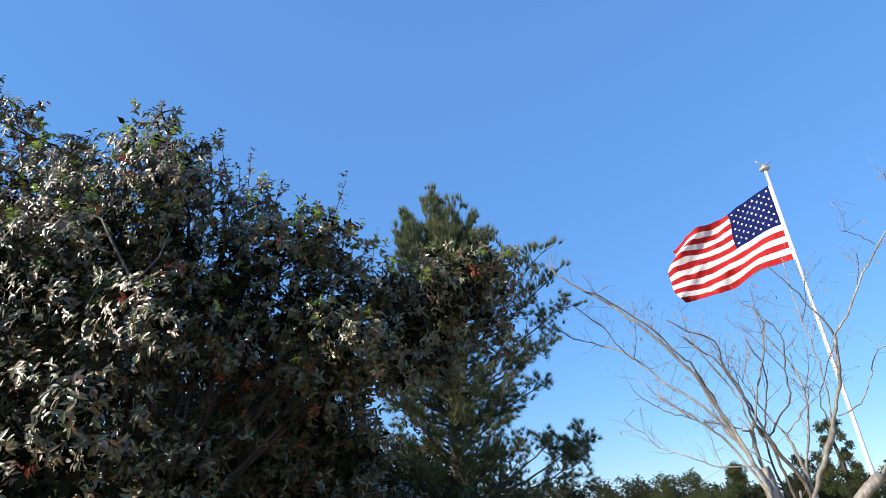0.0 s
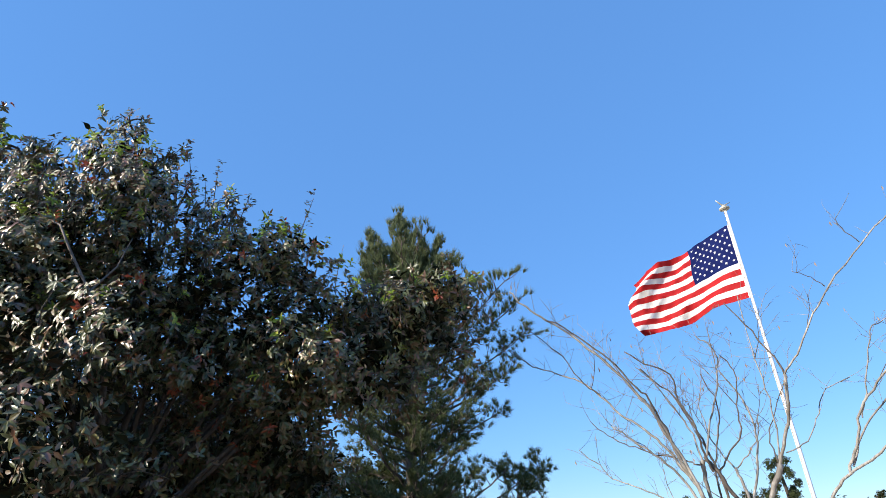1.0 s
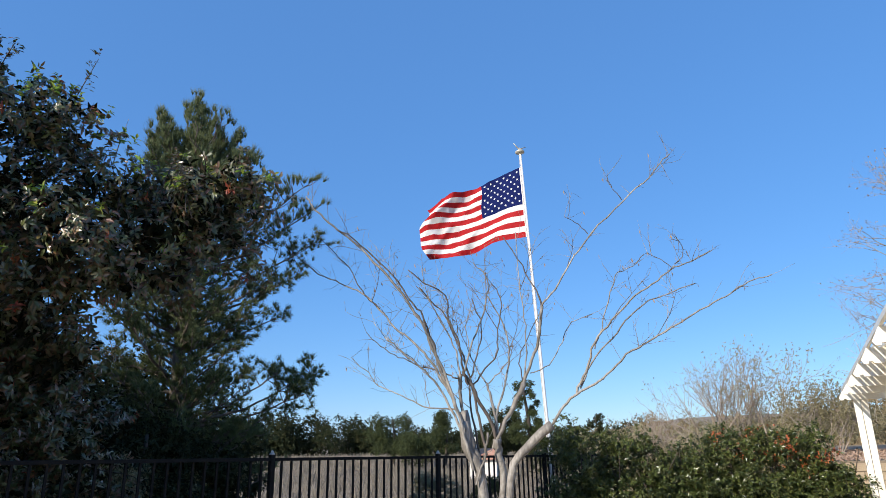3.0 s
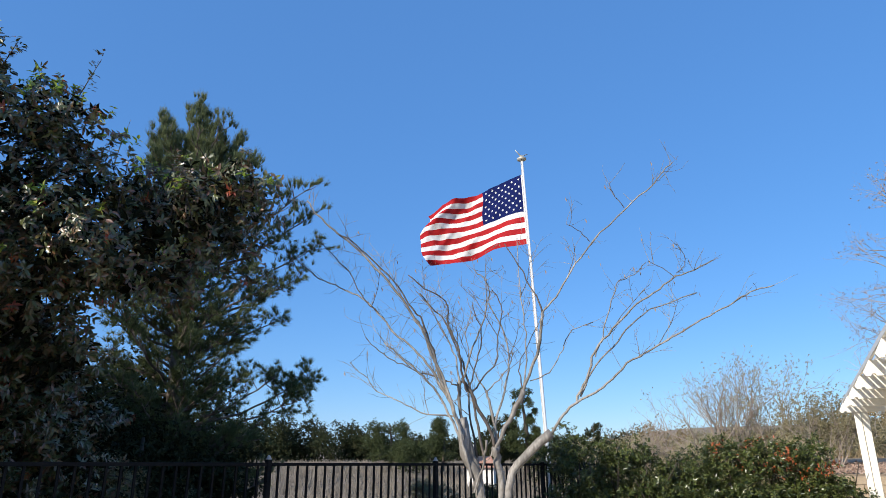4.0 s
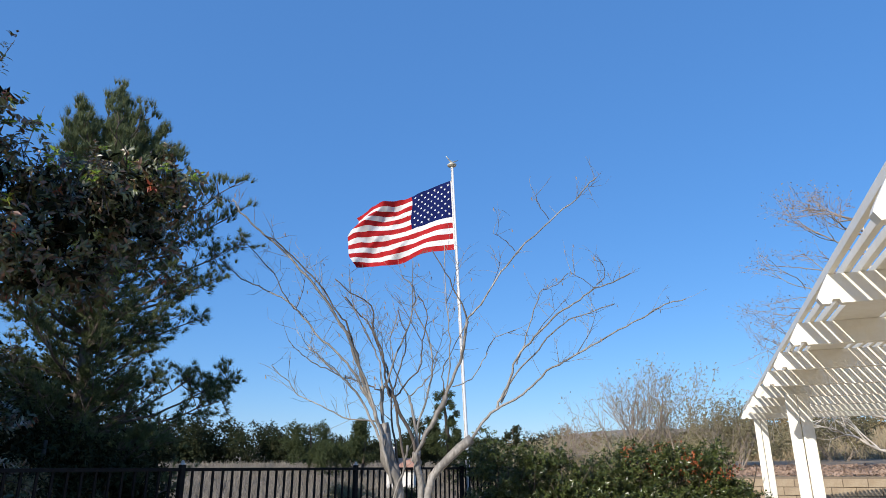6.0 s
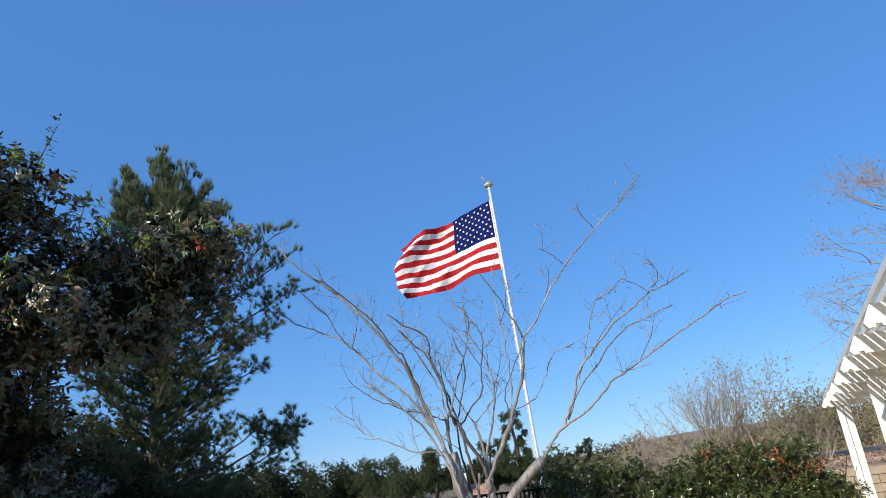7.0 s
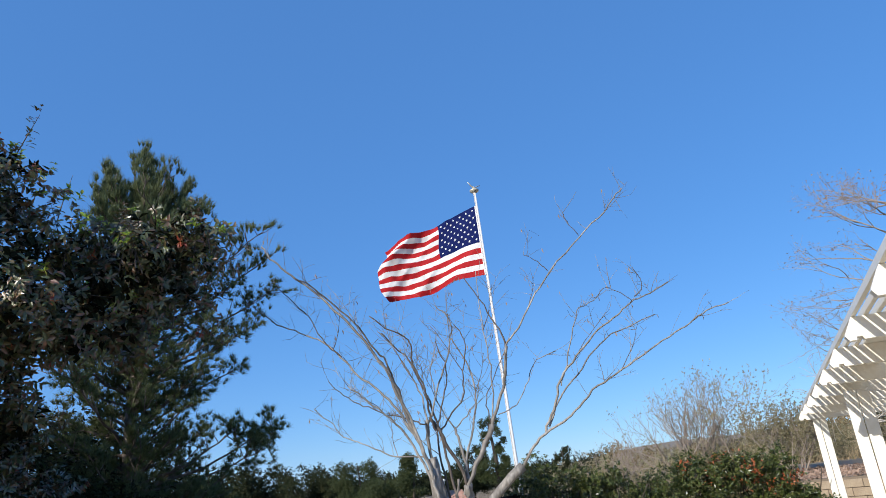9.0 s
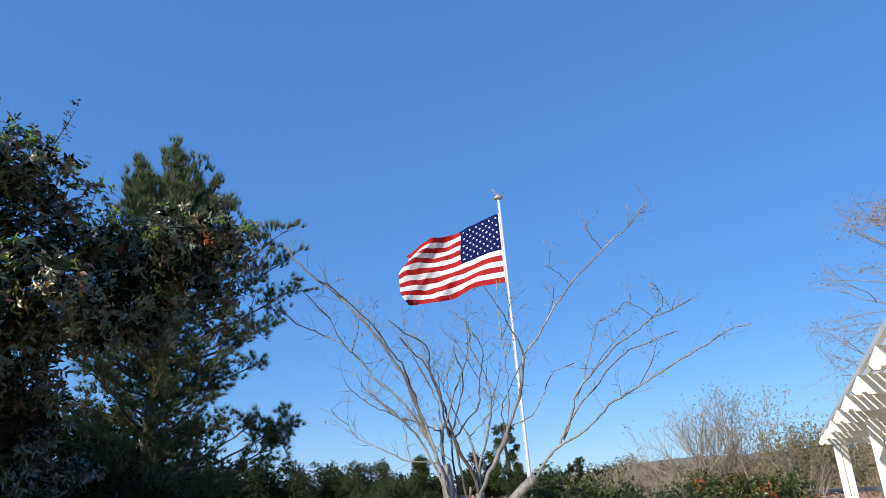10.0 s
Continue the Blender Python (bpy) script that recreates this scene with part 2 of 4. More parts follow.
def leaf_mesh(name, at, way, up, length, width, mat, parent, label="", fold=0.25, rounded=False):
    """Many leaves in one mesh, from arrays: foot, direction, face normal, length and width of each. Four triangles a leaf."""
    at, way, up = np.asarray(at, float), np.asarray(way, float), np.asarray(up, float)
    way /= np.linalg.norm(way, axis=1, keepdims=True) + 1e-9
    side = np.cross(way, up)
    side /= np.linalg.norm(side, axis=1, keepdims=True) + 1e-9
    up = np.cross(side, way)
    n, L, W = len(at), np.reshape(length, (-1, 1)), np.reshape(width, (-1, 1))
    if rounded:
        low, high = at + way * L * 0.3, at + way * L * 0.7 - up * L * 0.05
        wide, slim = side * W / 2, side * W * 0.4
        verts = np.stack([at, low + wide + up * W * fold, low, low - wide + up * W * fold, high + slim + up * W * fold, high, high - slim + up * W * fold,
                          at + way * L - up * L * 0.14], 1).reshape(-1, 3)
        base = 8 * np.arange(n)[:, None, None]
        faces = np.concatenate([(np.array([[0, 2, 1], [0, 3, 2], [4, 5, 7], [5, 6, 7]])[None] + base).reshape(-1, 3),
                                (np.array([[1, 2, 5], [1, 5, 4], [2, 3, 6], [2, 6, 5]])[None] + base).reshape(-1, 3)])
        return mesh_object(name, verts.tolist(), faces.tolist(), mat, parent, label)
    mid = at + way * L * 0.45
    verts = np.stack([at, mid + side * W / 2 + up * W * fold, mid - up * W * 0.1, mid - side * W / 2 + up * W * fold,
                      at + way * L - up * L * 0.12], 1).reshape(-1, 3)
    face = np.array([[0, 2, 1], [0, 3, 2], [1, 2, 4], [2, 3, 4]])
    faces = (face[None] + 5 * np.arange(n)[:, None, None]).reshape(-1, 3)
    return mesh_object(name, verts.tolist(), faces.tolist(), mat, parent, label)


def blade_mesh(name, at, way, length, width, mat, parent, label="", rng=None):
    """Thin needles or grass blades, one narrow triangle each."""
    at, way = np.asarray(at, float), np.asarray(way, float)
    way /= np.linalg.norm(way, axis=1, keepdims=True) + 1e-9
    side = np.cross(way, rng.normal(size=way.shape))
    side /= np.linalg.norm(side, axis=1, keepdims=True) + 1e-9
    L, W = np.reshape(length, (-1, 1)), np.reshape(width, (-1, 1))
    verts = np.stack([at - side * W / 2, at + side * W / 2, at + way * L], 1).reshape(-1, 3)
    return mesh_object(name, verts.tolist(), np.arange(3 * len(at)).reshape(-1, 3).tolist(), mat, parent, label)


def unit(v):
    return v / (np.linalg.norm(v, axis=-1, keepdims=True) + 1e-9)


def polar(az, d, z=0.0):
    return Vector((d * math.sin(radians(az)), d * math.cos(radians(az)), z))


# ---- ground: level yard, field and hills beyond ----
def ground_height(x, y):
    r, az = math.hypot(x, y), math.degrees(math.atan2(x, y))
    right = min(1.0, max(0.0, (az - 2) / 9.0)) if y > 0 else 0.0
    out = max(0.0, r - 14.5)
    z = out * (0.034 + 0.02 * right) * (1 if y > 0 else 0.2)
    if az > 19.0 and y > 0:
        z += 1.3 * min(1.0, max(0.0, (r - 15.55) / 0.9))
    far = max(0.0, r - 85)
    z += -0.03 * far if far < 200 else -6.0
    return z + 0.05 * noise.noise((x * 0.3, y * 0.3, 0)) * min(1.0, out / 5)


rings = [0.0, 2, 4, 6, 8, 10, 12, 13.5, 14.5, 15.5, 16.0, 16.4, 16.8, 17.5, 19, 21, 24, 27, 30, 34, 38, 43, 48, 54, 60, 67, 75, 84, 95, 115, 150, 220, 400, 900, 2500]
spokes = 144
gv, gf = [], []
for r in rings:
    for k in range(spokes):
        x, y = r * math.sin(2 * math.pi * k / spokes), r * math.cos(2 * math.pi * k / spokes)
        gv.append((x, y, ground_height(x, y)))
for a in range(len(rings) - 1):
    for k in range(spokes):
        j = (k + 1) % spokes
        gf.append((a * spokes + k, (a + 1) * spokes + k, (a + 1) * spokes + j, a * spokes + j))
ground = mesh_object("ground", gv, gf, SOIL, smooth=True)
tagged(ground, "dry brown ground rising to a low hill", "ground", kind="structure")


PAVING = material("tan_concrete", [(0.46, 0.38, 0.27), (0.55, 0.46, 0.33), (0.6, 0.51, 0.38)], 1.2, 0.85, 0.3, 40)
# Unseen slab, added so its tan colour bounces warm light under the pergola.
patio_bm = box((9.0, 16.0, 0.04), (0, 0, 0), 0, 0.01)
patio = part("patio", patio_bm, PAVING, None)
patio.location, patio.rotation_euler.z = (4.4, 2.5, 0.0), math.atan2(-0.322, 0.947)
tagged(patio, "unseen tan broom-finished concrete patio slab, added for warm bounce", "pavement", kind="structure")

# ---- black iron fence, running away beside the yard ----
FENCE_A, FENCE_WAY, PANEL, FENCE_TOP = Vector((-2.59, 6.32, 0)), Vector((0.515, 0.857, 0)), 2.44, 1.6
fence = thing("fence", "black wrought iron fence with square pickets and flat rails", "fence", FENCE_A)
fence_turn = math.atan2(FENCE_WAY.y, FENCE_WAY.x)
post_mesh = cap_mesh = picket_mesh = rail_mesh = None
for k in range(-3, 4):
    at = FENCE_WAY * PANEL * k
    if post_mesh is None:
        first = part("post", box((0.048, 0.048, FENCE_TOP + 0.03), (0, 0, (FENCE_TOP + 0.03) / 2), 0, 0.004), IRON, fence)
        cap = part("post_cap", spin([(0.027, 0), (0.028, 0.008), (0.02, 0.014), (0.013, 0.02), (0.016, 0.028), (0.01, 0.036), (0.002, 0.04)], 10), IRON_CAP, first, "small grey ball cap")
        cap.location.z = FENCE_TOP + 0.03
        post_mesh, cap_mesh = first.data, cap.data
        first.location, first.rotation_euler.z = at, fence_turn
    else:
        post = new("post", post_mesh)
        post.parent, post.location, post.rotation_euler.z = fence, at, fence_turn
        cap = new("post_cap", cap_mesh)
        cap.parent, cap.location = post, (0, 0, FENCE_TOP + 0.03)
        tagged(cap, "small grey ball cap")
    if k == 3:
        break
    for z in (FENCE_TOP - 0.012, 0.95, 0.14):
        if rail_mesh is None:
            rail = part("rail", box((PANEL - 0.062, 0.04, 0.03), (0, 0, 0), 0, 0.003), IRON, fence)
            rail_mesh = rail.data
        else:
            rail = new("rail", rail_mesh)
            rail.parent = fence
        rail.location, rail.rotation_euler.z = at + FENCE_WAY * PANEL / 2 + Vector((0, 0, z)), fence_turn
    for j in range(1, 21):
        if picket_mesh is None:
            picket = part("picket", box((0.018, 0.018, FENCE_TOP - 0.09), (0, 0, 0)), IRON, fence)
            picket_mesh = picket.data
        else:
            picket = new("picket", picket_mesh)
            picket.parent = fence
        picket.location, picket.rotation_euler.z = at + FENCE_WAY * PANEL * j / 21 + Vector((0, 0, FENCE_TOP / 2 + 0.03)), fence_turn

# ---- flagpole, leaning a little with the wind ----
POLE_FOOT, POLE_TOP = Vector((0.08, 11.5, -0.02)), Vector((-0.185, 11.5, 6.98))
pole_way = (POLE_TOP - POLE_FOOT).normalized()
flagpole = thing("flagpole", "tall slender white metal flagpole with a worn finial", "flagpole", POLE_FOOT)
flagpole.rotation_euler = pole_way.to_track_quat("Z", "Y").to_euler()
H = (POLE_TOP - POLE_FOOT).length
part("shaft", spin([(0.035, 0), (0.034, 2.2), (0.031, 2.21), (0.03, 4.6), (0.026, 4.62), (0.025, H)], 18), POLE_WHITE, flagpole)
collar = part("base_collar", spin([(0.12, 0), (0.12, 0.02), (0.075, 0.06), (0.06, 0.1)], 18), POLE_WHITE, flagpole)
truck = part("truck", spin([(0.034, 0), (0.05, 0.015), (0.085, 0.03), (0.088, 0.055), (0.06, 0.075), (0.03, 0.085), (0.035, 0.1), (0.012, 0.115)], 18), GILT, flagpole, "flat weathered brass-coloured truck")
truck.location.z = H
spikes = Tubes()
spikes.add([(0, 0, 0.1), (-0.045, 0.05, 0.14), (-0.11, 0.12, 0.19)], 0.016, 0.007)
spikes.add([(0, 0, 0.1), (0.045, -0.05, 0.14), (0.09, -0.1, 0.2)], 0.016, 0.007)
spikes.add([(0, 0, 0.1), (-0.01, 0.0, 0.13), (-0.015, 0.0, 0.15)], 0.014, 0.004)
spikes.made("finial", GILT, truck, "small spread-wing metal ornament").location = (0, 0, 0)
halyard = Tubes()
halyard.add([(0.046, -0.02, 1.1), (0.04, -0.022, 3.5), (0.034, -0.02, H - 0.02)], 0.003, 0.003, 5)
halyard.made("halyard", TWIG_BARK, flagpole, "thin grey rope")
cleat = part("cleat", box((0.02, 0.03, 0.14), (0.05, -0.02, 1.1), 0, 0.006), GILT, flagpole)

# ---- flag, blown out from the pole ----
HOIST, FLY = 1.36, 2.16
flag = thing("flag", "red, white and blue striped flag with white stars, rippling in wind", "flag", POLE_FOOT + pole_way * (H - 0.27))
FLY_COS = math.cos(radians(12))


def cloth(u, v, off=0.0):
    """The flag's sheet: u along the fly 0..1, v down the hoist 0..1; off: to either side of the sheet."""
    along, u = u, max(u, 0.0)
    droop = u ** 1.15 * (0.48 - 0.02 * v)
    gather = 1 - 0.22 * u
    ripple = 0.17 * u ** 0.7 * math.sin(7.2 * u - 2.1 * v - 0.6) + 0.075 * u * math.sin(14 * u - 6 * v + 1.0) + 0.014 * math.sin(34 * u + 9 * v) * u
    ripple += 0.11 * u * abs(math.sin(5.2 * u + 4.4 * v + 0.5)) + 0.07 * u ** 0.6 * abs(math.sin(9 * u - 6.5 * v + 0.3)) + 0.028 * u * abs(math.sin(23 * u + 8 * v)) + 0.012 * u ** 0.5 * abs(math.sin(31 * u - 13 * v)) + 0.009 * u ** 0.5 * abs(math.sin(19 * u + 24 * v))
    wave = 0.05 * u * u * math.sin(4.5 * v + 0.4) + 0.035 * u * math.sin(8.5 * u - 1.2 * v + 0.8)
    x = -0.03 - FLY * 0.92 * along * FLY_COS + 0.09 * u * u * math.sin(6.5 * v + 1.0) + 0.03 * u * math.sin(13 * v) + pole_way.x * (-v * HOIST)
    y = FLY * 0.92 * u * 0.24 + ripple + off
    z = -v * HOIST * gather - droop - 0.0 + wave
    return Vector((x, y, z))


def cloth_patch(name, u0, u1, v0, v1, mat, parent, nu, nv, off=0.0, label=""):
    vv, ff = [], []
    for side in (0.0015, -0.0015):
        for a in range(nu + 1):
            for b in range(nv + 1):
                vv.append(cloth(u0 + (u1 - u0) * a / nu, v0 + (v1 - v0) * b / nv, off + side * (1 + abs(off) * 2)))
    half = (nu + 1) * (nv + 1)
    for a in range(nu):
        for b in range(nv):
            k = a * (nv + 1) + b
            ff.append((k, k + 1, k + nv + 2, k + nv + 1))
            ff.append((half + k + nv + 1, half + k + nv + 2, half + k + 1, half + k))
    return mesh_object(name, vv, ff, mat, parent, label, smooth=True)


CANTON_U, CANTON_V = 0.4, 7 / 13
for k in range(13):
    cloth_patch("stripe", CANTON_U if k < 7 else 0.0, 1.0, k / 13, (k + 1) / 13, FLAG_RED if k % 2 == 0 else FLAG_WHITE, flag, 70 if k < 7 else 100, 4)
canton = cloth_patch("canton", 0.0, CANTON_U, 0.0, CANTON_V, FLAG_BLUE, flag, 44, 24, label="navy blue field with rows of white stars")
for row in range(9):
    for col in range(6 if row % 2 == 0 else 5):
        cu = CANTON_U * (2 * col + (1 if row % 2 == 0 else 2)) / 12
        cv = CANTON_V * (row + 1) / 10
        sv, sf = [], []
        for side in (0.006, -0.006):
            base = len(sv)
            sv.append(cloth(cu, cv, side))
            for k in range(10):
                r, a = (0.028 if k % 2 == 0 else 0.0115), math.pi * k / 5
                sv.append(cloth(cu + r * math.sin(a) / FLY, cv - r * math.cos(a) / HOIST, side))
            for k in range(10):
                sf.append((base, base + 1 + k, base + 1 + (k + 1) % 10))
        mesh_object("star", sv, sf, FLAG_WHITE, canton)
mesh_object("heading", [cloth(u, v, o) for o in (0.004, -0.004) for u in (-0.012, 0.006) for v in (0, 0.25, 0.5, 0.75, 1.0)],
            [(k, k + 1, k + 6, k + 5) for k in range(4)] + [(k + 10, k + 15, k + 16, k + 11) for k in range(4)], FLAG_WHITE, flag, "white canvas heading")

# ---- bare multi-stemmed ornamental tree in front of the fence ----
CRAPE = Vector((-0.58, 6.5, 0))
crape = thing("bare_tree", "leafless multi-stemmed tree with smooth tan bark and fine twigs", "tree", CRAPE)
rng = random.Random(5)
limb_lines = []


def limb(r0, r1, depth0, depth1, *xz, twigs=10, name="limb", dark=False):
    """One limb through (x, z) places in the tree's spread, leaning from depth0 to depth1."""
    n = len(xz) // 2
    pts = []
    for k in range(n):
        lean = 1 + (depth0 + (depth1 - depth0) * k / (n - 1)) / 6.5
        pts.append(Vector((xz[2 * k] * lean, 6.5 * lean, 1.6 + (xz[2 * k + 1] - 1.6) * lean)) - CRAPE)
    line = curve(pts, 4, 0.006, rng)
    t = Tubes()
    t.add(line, r0 * (0.42 if name == "trunk" else 0.46 if r0 > 0.025 else 0.72), r1 * 1.35, 7, 1.25)
    # dark: the limb's shadow side is put into its bark colour
    t.made(name, dark and BROWN_SHADE_BARK or SMOOTH_BARK, crape)
    limb_lines.append((line, r0, r1, twigs))


limb(0.062, 0.042, 0.02, 0, -0.62, -0.05, -0.61, 0.50, -0.62, 1.34, -0.72, 1.60, -0.78, 1.89, twigs=0, name="trunk")
limb(0.05, 0.036, -0.02, 0.05, -0.56, -0.05, -0.55, 0.50, -0.63, 1.39, -0.71, 1.70, -0.78, 1.99, twigs=0, name="trunk")
limb(0.052, 0.03, 0.12, 0.05, -0.50, -0.05, -0.49, 0.50, -0.43, 1.34, -0.46, 1.60, -0.47, 1.73, twigs=0, name="trunk")
limb(0.056, 0.034, 0.06, 0, -0.45, -0.05, -0.44, 0.50, -0.35, 1.38, -0.17, 1.67, 0.05, 1.85, twigs=0, name="trunk")
limb(0.04, 0.006, 0, -0.4, -0.78, 1.89, -0.91, 2.19, -0.99, 2.39, -1.07, 2.63, -1.16, 2.85, -1.27, 3.02, -1.50, 3.34, -1.73, 3.59, -1.95, 3.82, -2.17, 3.99, -2.34, 4.17, -2.44, 4.31, twigs=14)
limb(0.013, 0.005, -0.1, -0.35, -1.03, 2.58, -1.14, 2.87, -1.25, 3.06, -1.48, 3.38, -1.71, 3.62, -1.92, 3.82, -2.09, 3.92, twigs=5, dark=True)
limb(0.018, 0.004, -0.03, 0.3, -0.94, 2.22, -1.08, 2.46, -1.24, 2.66, -1.45, 2.84, -1.60, 3.03, -1.79, 3.20, -2.02, 3.32, -2.26, 3.44, -2.52, 3.66, twigs=12)
limb(0.009, 0.003, 0.05, 0.2, -1.60, 3.03, -1.80, 3.24, -1.93, 3.47, -2.14, 3.70, -2.31, 3.92, twigs=5, dark=True)
limb(0.012, 0.003, 0.05, 0.4, -0.83, 2.00, -0.91, 2.02, -1.05, 2.03, -1.22, 2.08, -1.43, 2.18, -1.61, 2.27, -1.71, 2.39, -1.89, 2.55, twigs=9)
limb(0.011, 0.003, -0.05, 0.2, -0.81, 2.29, -0.91, 2.34, -1.05, 2.39, -1.22, 2.45, -1.40, 2.54, -1.59, 2.65, -1.74, 2.80, twigs=7, dark=True)
limb(0.03, 0.016, 0.05, 0, -0.78, 1.99, -0.80, 2.22, -0.79, 2.34, twigs=1)
limb(0.016, 0.004, 0, -0.3, -0.72, 2.24, -0.77, 2.39, -0.80, 2.63, -0.89, 2.88, -0.93, 3.13, -1.09, 3.24, -1.31, 3.42, twigs=9, dark=True)
limb(0.013, 0.003, 0, 0.3, -0.79, 2.34, -0.85, 2.63, -0.98, 2.88, -1.09, 3.08, -1.23, 3.25, twigs=7)
limb(0.014, 0.004, 0.05, 0.4, -0.75, 2.37, -0.66, 2.66, -0.55, 2.94, -0.49, 3.15, -0.52, 3.32, -0.63, 3.45, twigs=9)
limb(0.012, 0.004, 0.1, 0.3, -0.67, 2.24, -0.56, 2.38, -0.44, 2.52, -0.41, 2.76, -0.37, 3.08, -0.46, 3.23, twigs=8, dark=True)
limb(0.024, 0.012, 0.08, 0, -0.47, 1.73, -0.52, 1.89, -0.64, 2.12, -0.69, 2.24, -0.77, 2.37, twigs=2, dark=True)
limb(0.02, 0.009, 0.1, 0.2, -0.44, 1.70, -0.47, 1.92, -0.51, 2.12, -0.54, 2.25, twigs=2)
limb(0.011, 0.003, 0.2, 0.4, -0.54, 2.25, -0.63, 2.38, -0.70, 2.56, -0.73, 2.80, -0.67, 3.01, twigs=7)
limb(0.009, 0.003, 0.2, 0.1, -0.53, 2.24, -0.39, 2.38, -0.30, 2.51, -0.27, 2.65, twigs=5)
limb(0.014, 0.008, -0.05, -0.1, -0.68, 1.34, -0.58, 1.60, -0.55, 1.79, twigs=3)
limb(0.034, 0.02, 0.05, 0.05, -0.47, 1.72, -0.39, 1.86, -0.27, 2.08, -0.19, 2.24, twigs=1)
limb(0.02, 0.011, 0.05, -0.1, -0.19, 2.24, -0.07, 2.51, -0.01, 2.71, 0.03, 2.97, twigs=4)
limb(0.013, 0.004, 0, 0.3, 0.03, 2.97, -0.02, 3.14, -0.15, 3.40, -0.32, 3.71, twigs=3, dark=True)
limb(0.011, 0.003, 0.1, 0.3, -0.19, 2.26, -0.14, 2.61, -0.16, 2.96, -0.19, 3.32, -0.19, 3.76, twigs=7)
limb(0.009, 0.003, 0.1, 0.3, -0.20, 2.25, -0.22, 2.48, -0.14, 2.65, -0.03, 2.85, twigs=4, dark=True)
limb(0.013, 0.004, -0.1, -0.3, 0.02, 2.97, 0.16, 3.13, 0.33, 3.39, 0.56, 3.68, 0.90, 4.01, 1.18, 4.24, 1.34, 4.42, 1.41, 4.48, twigs=10)
limb(0.006, 0.002, -0.2, -0.3, 0.90, 4.01, 0.80, 4.18, 0.77, 4.29, twigs=2, dark=True)
limb(0.006, 0.002, -0.15, -0.2, 0.53, 3.69, 0.41, 3.81, 0.31, 3.88, twigs=2, dark=True)
limb(0.03, 0.004, 0, -0.2, 0.05, 1.85, 0.17, 2.01, 0.29, 2.12, 0.47, 2.20, 0.64, 2.33, 0.84, 2.50, 1.09, 2.62, 1.37, 2.79, 1.64, 2.92, 1.84, 3.03, 2.02, 3.12, 2.19, 3.16, twigs=11)
limb(0.018, 0.004, 0, -0.35, 0.29, 2.12, 0.40, 2.33, 0.51, 2.59, 0.69, 2.79, 0.88, 2.99, 1.09, 3.13, 1.29, 3.27, 1.43, 3.32, 1.67, 3.43, twigs=7)
limb(0.013, 0.004, 0, 0.2, 0.33, 2.16, 0.45, 2.40, 0.67, 2.62, 0.85, 2.83, 1.01, 2.95, 1.20, 3.02, 1.49, 3.12, twigs=5)
limb(0.009, 0.003, -0.1, 0.1, 0.49, 2.53, 0.58, 2.73, 0.69, 3.07, 0.75, 3.22, 0.81, 3.28, 0.93, 3.33, 1.05, 3.44, twigs=5)
limb(0.005, 0.002, -0.3, -0.3, 1.29, 3.28, 1.17, 3.40, 1.06, 3.44, twigs=2, dark=True)
limb(0.006, 0.002, -0.3, -0.4, 1.33, 3.31, 1.42, 3.42, 1.40, 3.55, 1.32, 3.57, twigs=3, dark=True)
limb(0.008, 0.003, 0.05, 0.3, -0.12, 2.32, 0.06, 2.40, 0.17, 2.57, 0.26, 2.74, 0.33, 2.81, 0.50, 2.87, twigs=4)
limb(0.022, 0.006, -0.03, -0.3, -0.69, 1.45, -0.77, 1.76, -0.86, 2.07, -0.95, 2.36, -1.04, 2.58, -1.14, 2.80, -1.25, 2.96, twigs=7)
limb(0.02, 0.005, 0.05, 0.2, -0.57, 1.60, -0.62, 1.86, -0.66, 2.10, -0.72, 2.37, -0.81, 2.65, -0.97, 2.97, -1.19, 3.23, twigs=8, dark=True)
limb(0.018, 0.005, 0.1, 0.35, -0.50, 1.65, -0.46, 1.97, -0.37, 2.23, -0.32, 2.50, -0.35, 2.79, -0.50, 3.10, twigs=8)
limb(0.02, 0.005, 0, -0.2, -0.73, 1.60, -0.83, 1.89, -0.98, 2.17, -1.15, 2.39, -1.37, 2.57, -1.55, 2.74, twigs=7)
limb(0.016, 0.004, 0.1, 0.3, -0.63, 1.54, -0.67, 1.86, -0.71, 2.18, -0.63, 2.52, -0.57, 2.80, -0.66, 3.09, twigs=8, dark=True)
twig_tubes, pods_at, pods_way = Tubes(), [], []
for line, r0, r1, count in list(limb_lines):
    for k in range(1 if count >= 7 else 0):
        i = rng.randint(len(line) // 4, 3 * len(line) // 4)
        along = (line[i + 1] - line[i - 1]).normalized()
        way = (along * 0.6 + Vector((rng.gauss(0, 0.45), rng.gauss(0, 0.5), rng.uniform(0.3, 1.0)))).normalized()
        size, p = rng.uniform(0.3, 0.7), line[i].copy()
        shoot = [p.copy()]
        for _ in range(8):
            way = (way + Vector((rng.gauss(0, 0.1), rng.gauss(0, 0.1), rng.gauss(0.03, 0.08)))).normalized()
            p = p + way * size / 8
            shoot.append(p.copy())
        t = Tubes()
        t.add(shoot, 0.0045, 0.0018, 5)
        t.made("shoot", SMOOTH_BARK if rng.random() < 0.6 else BROWN_SHADE_BARK, crape)
        limb_lines.append((shoot, 0.008, 0.003, 4))
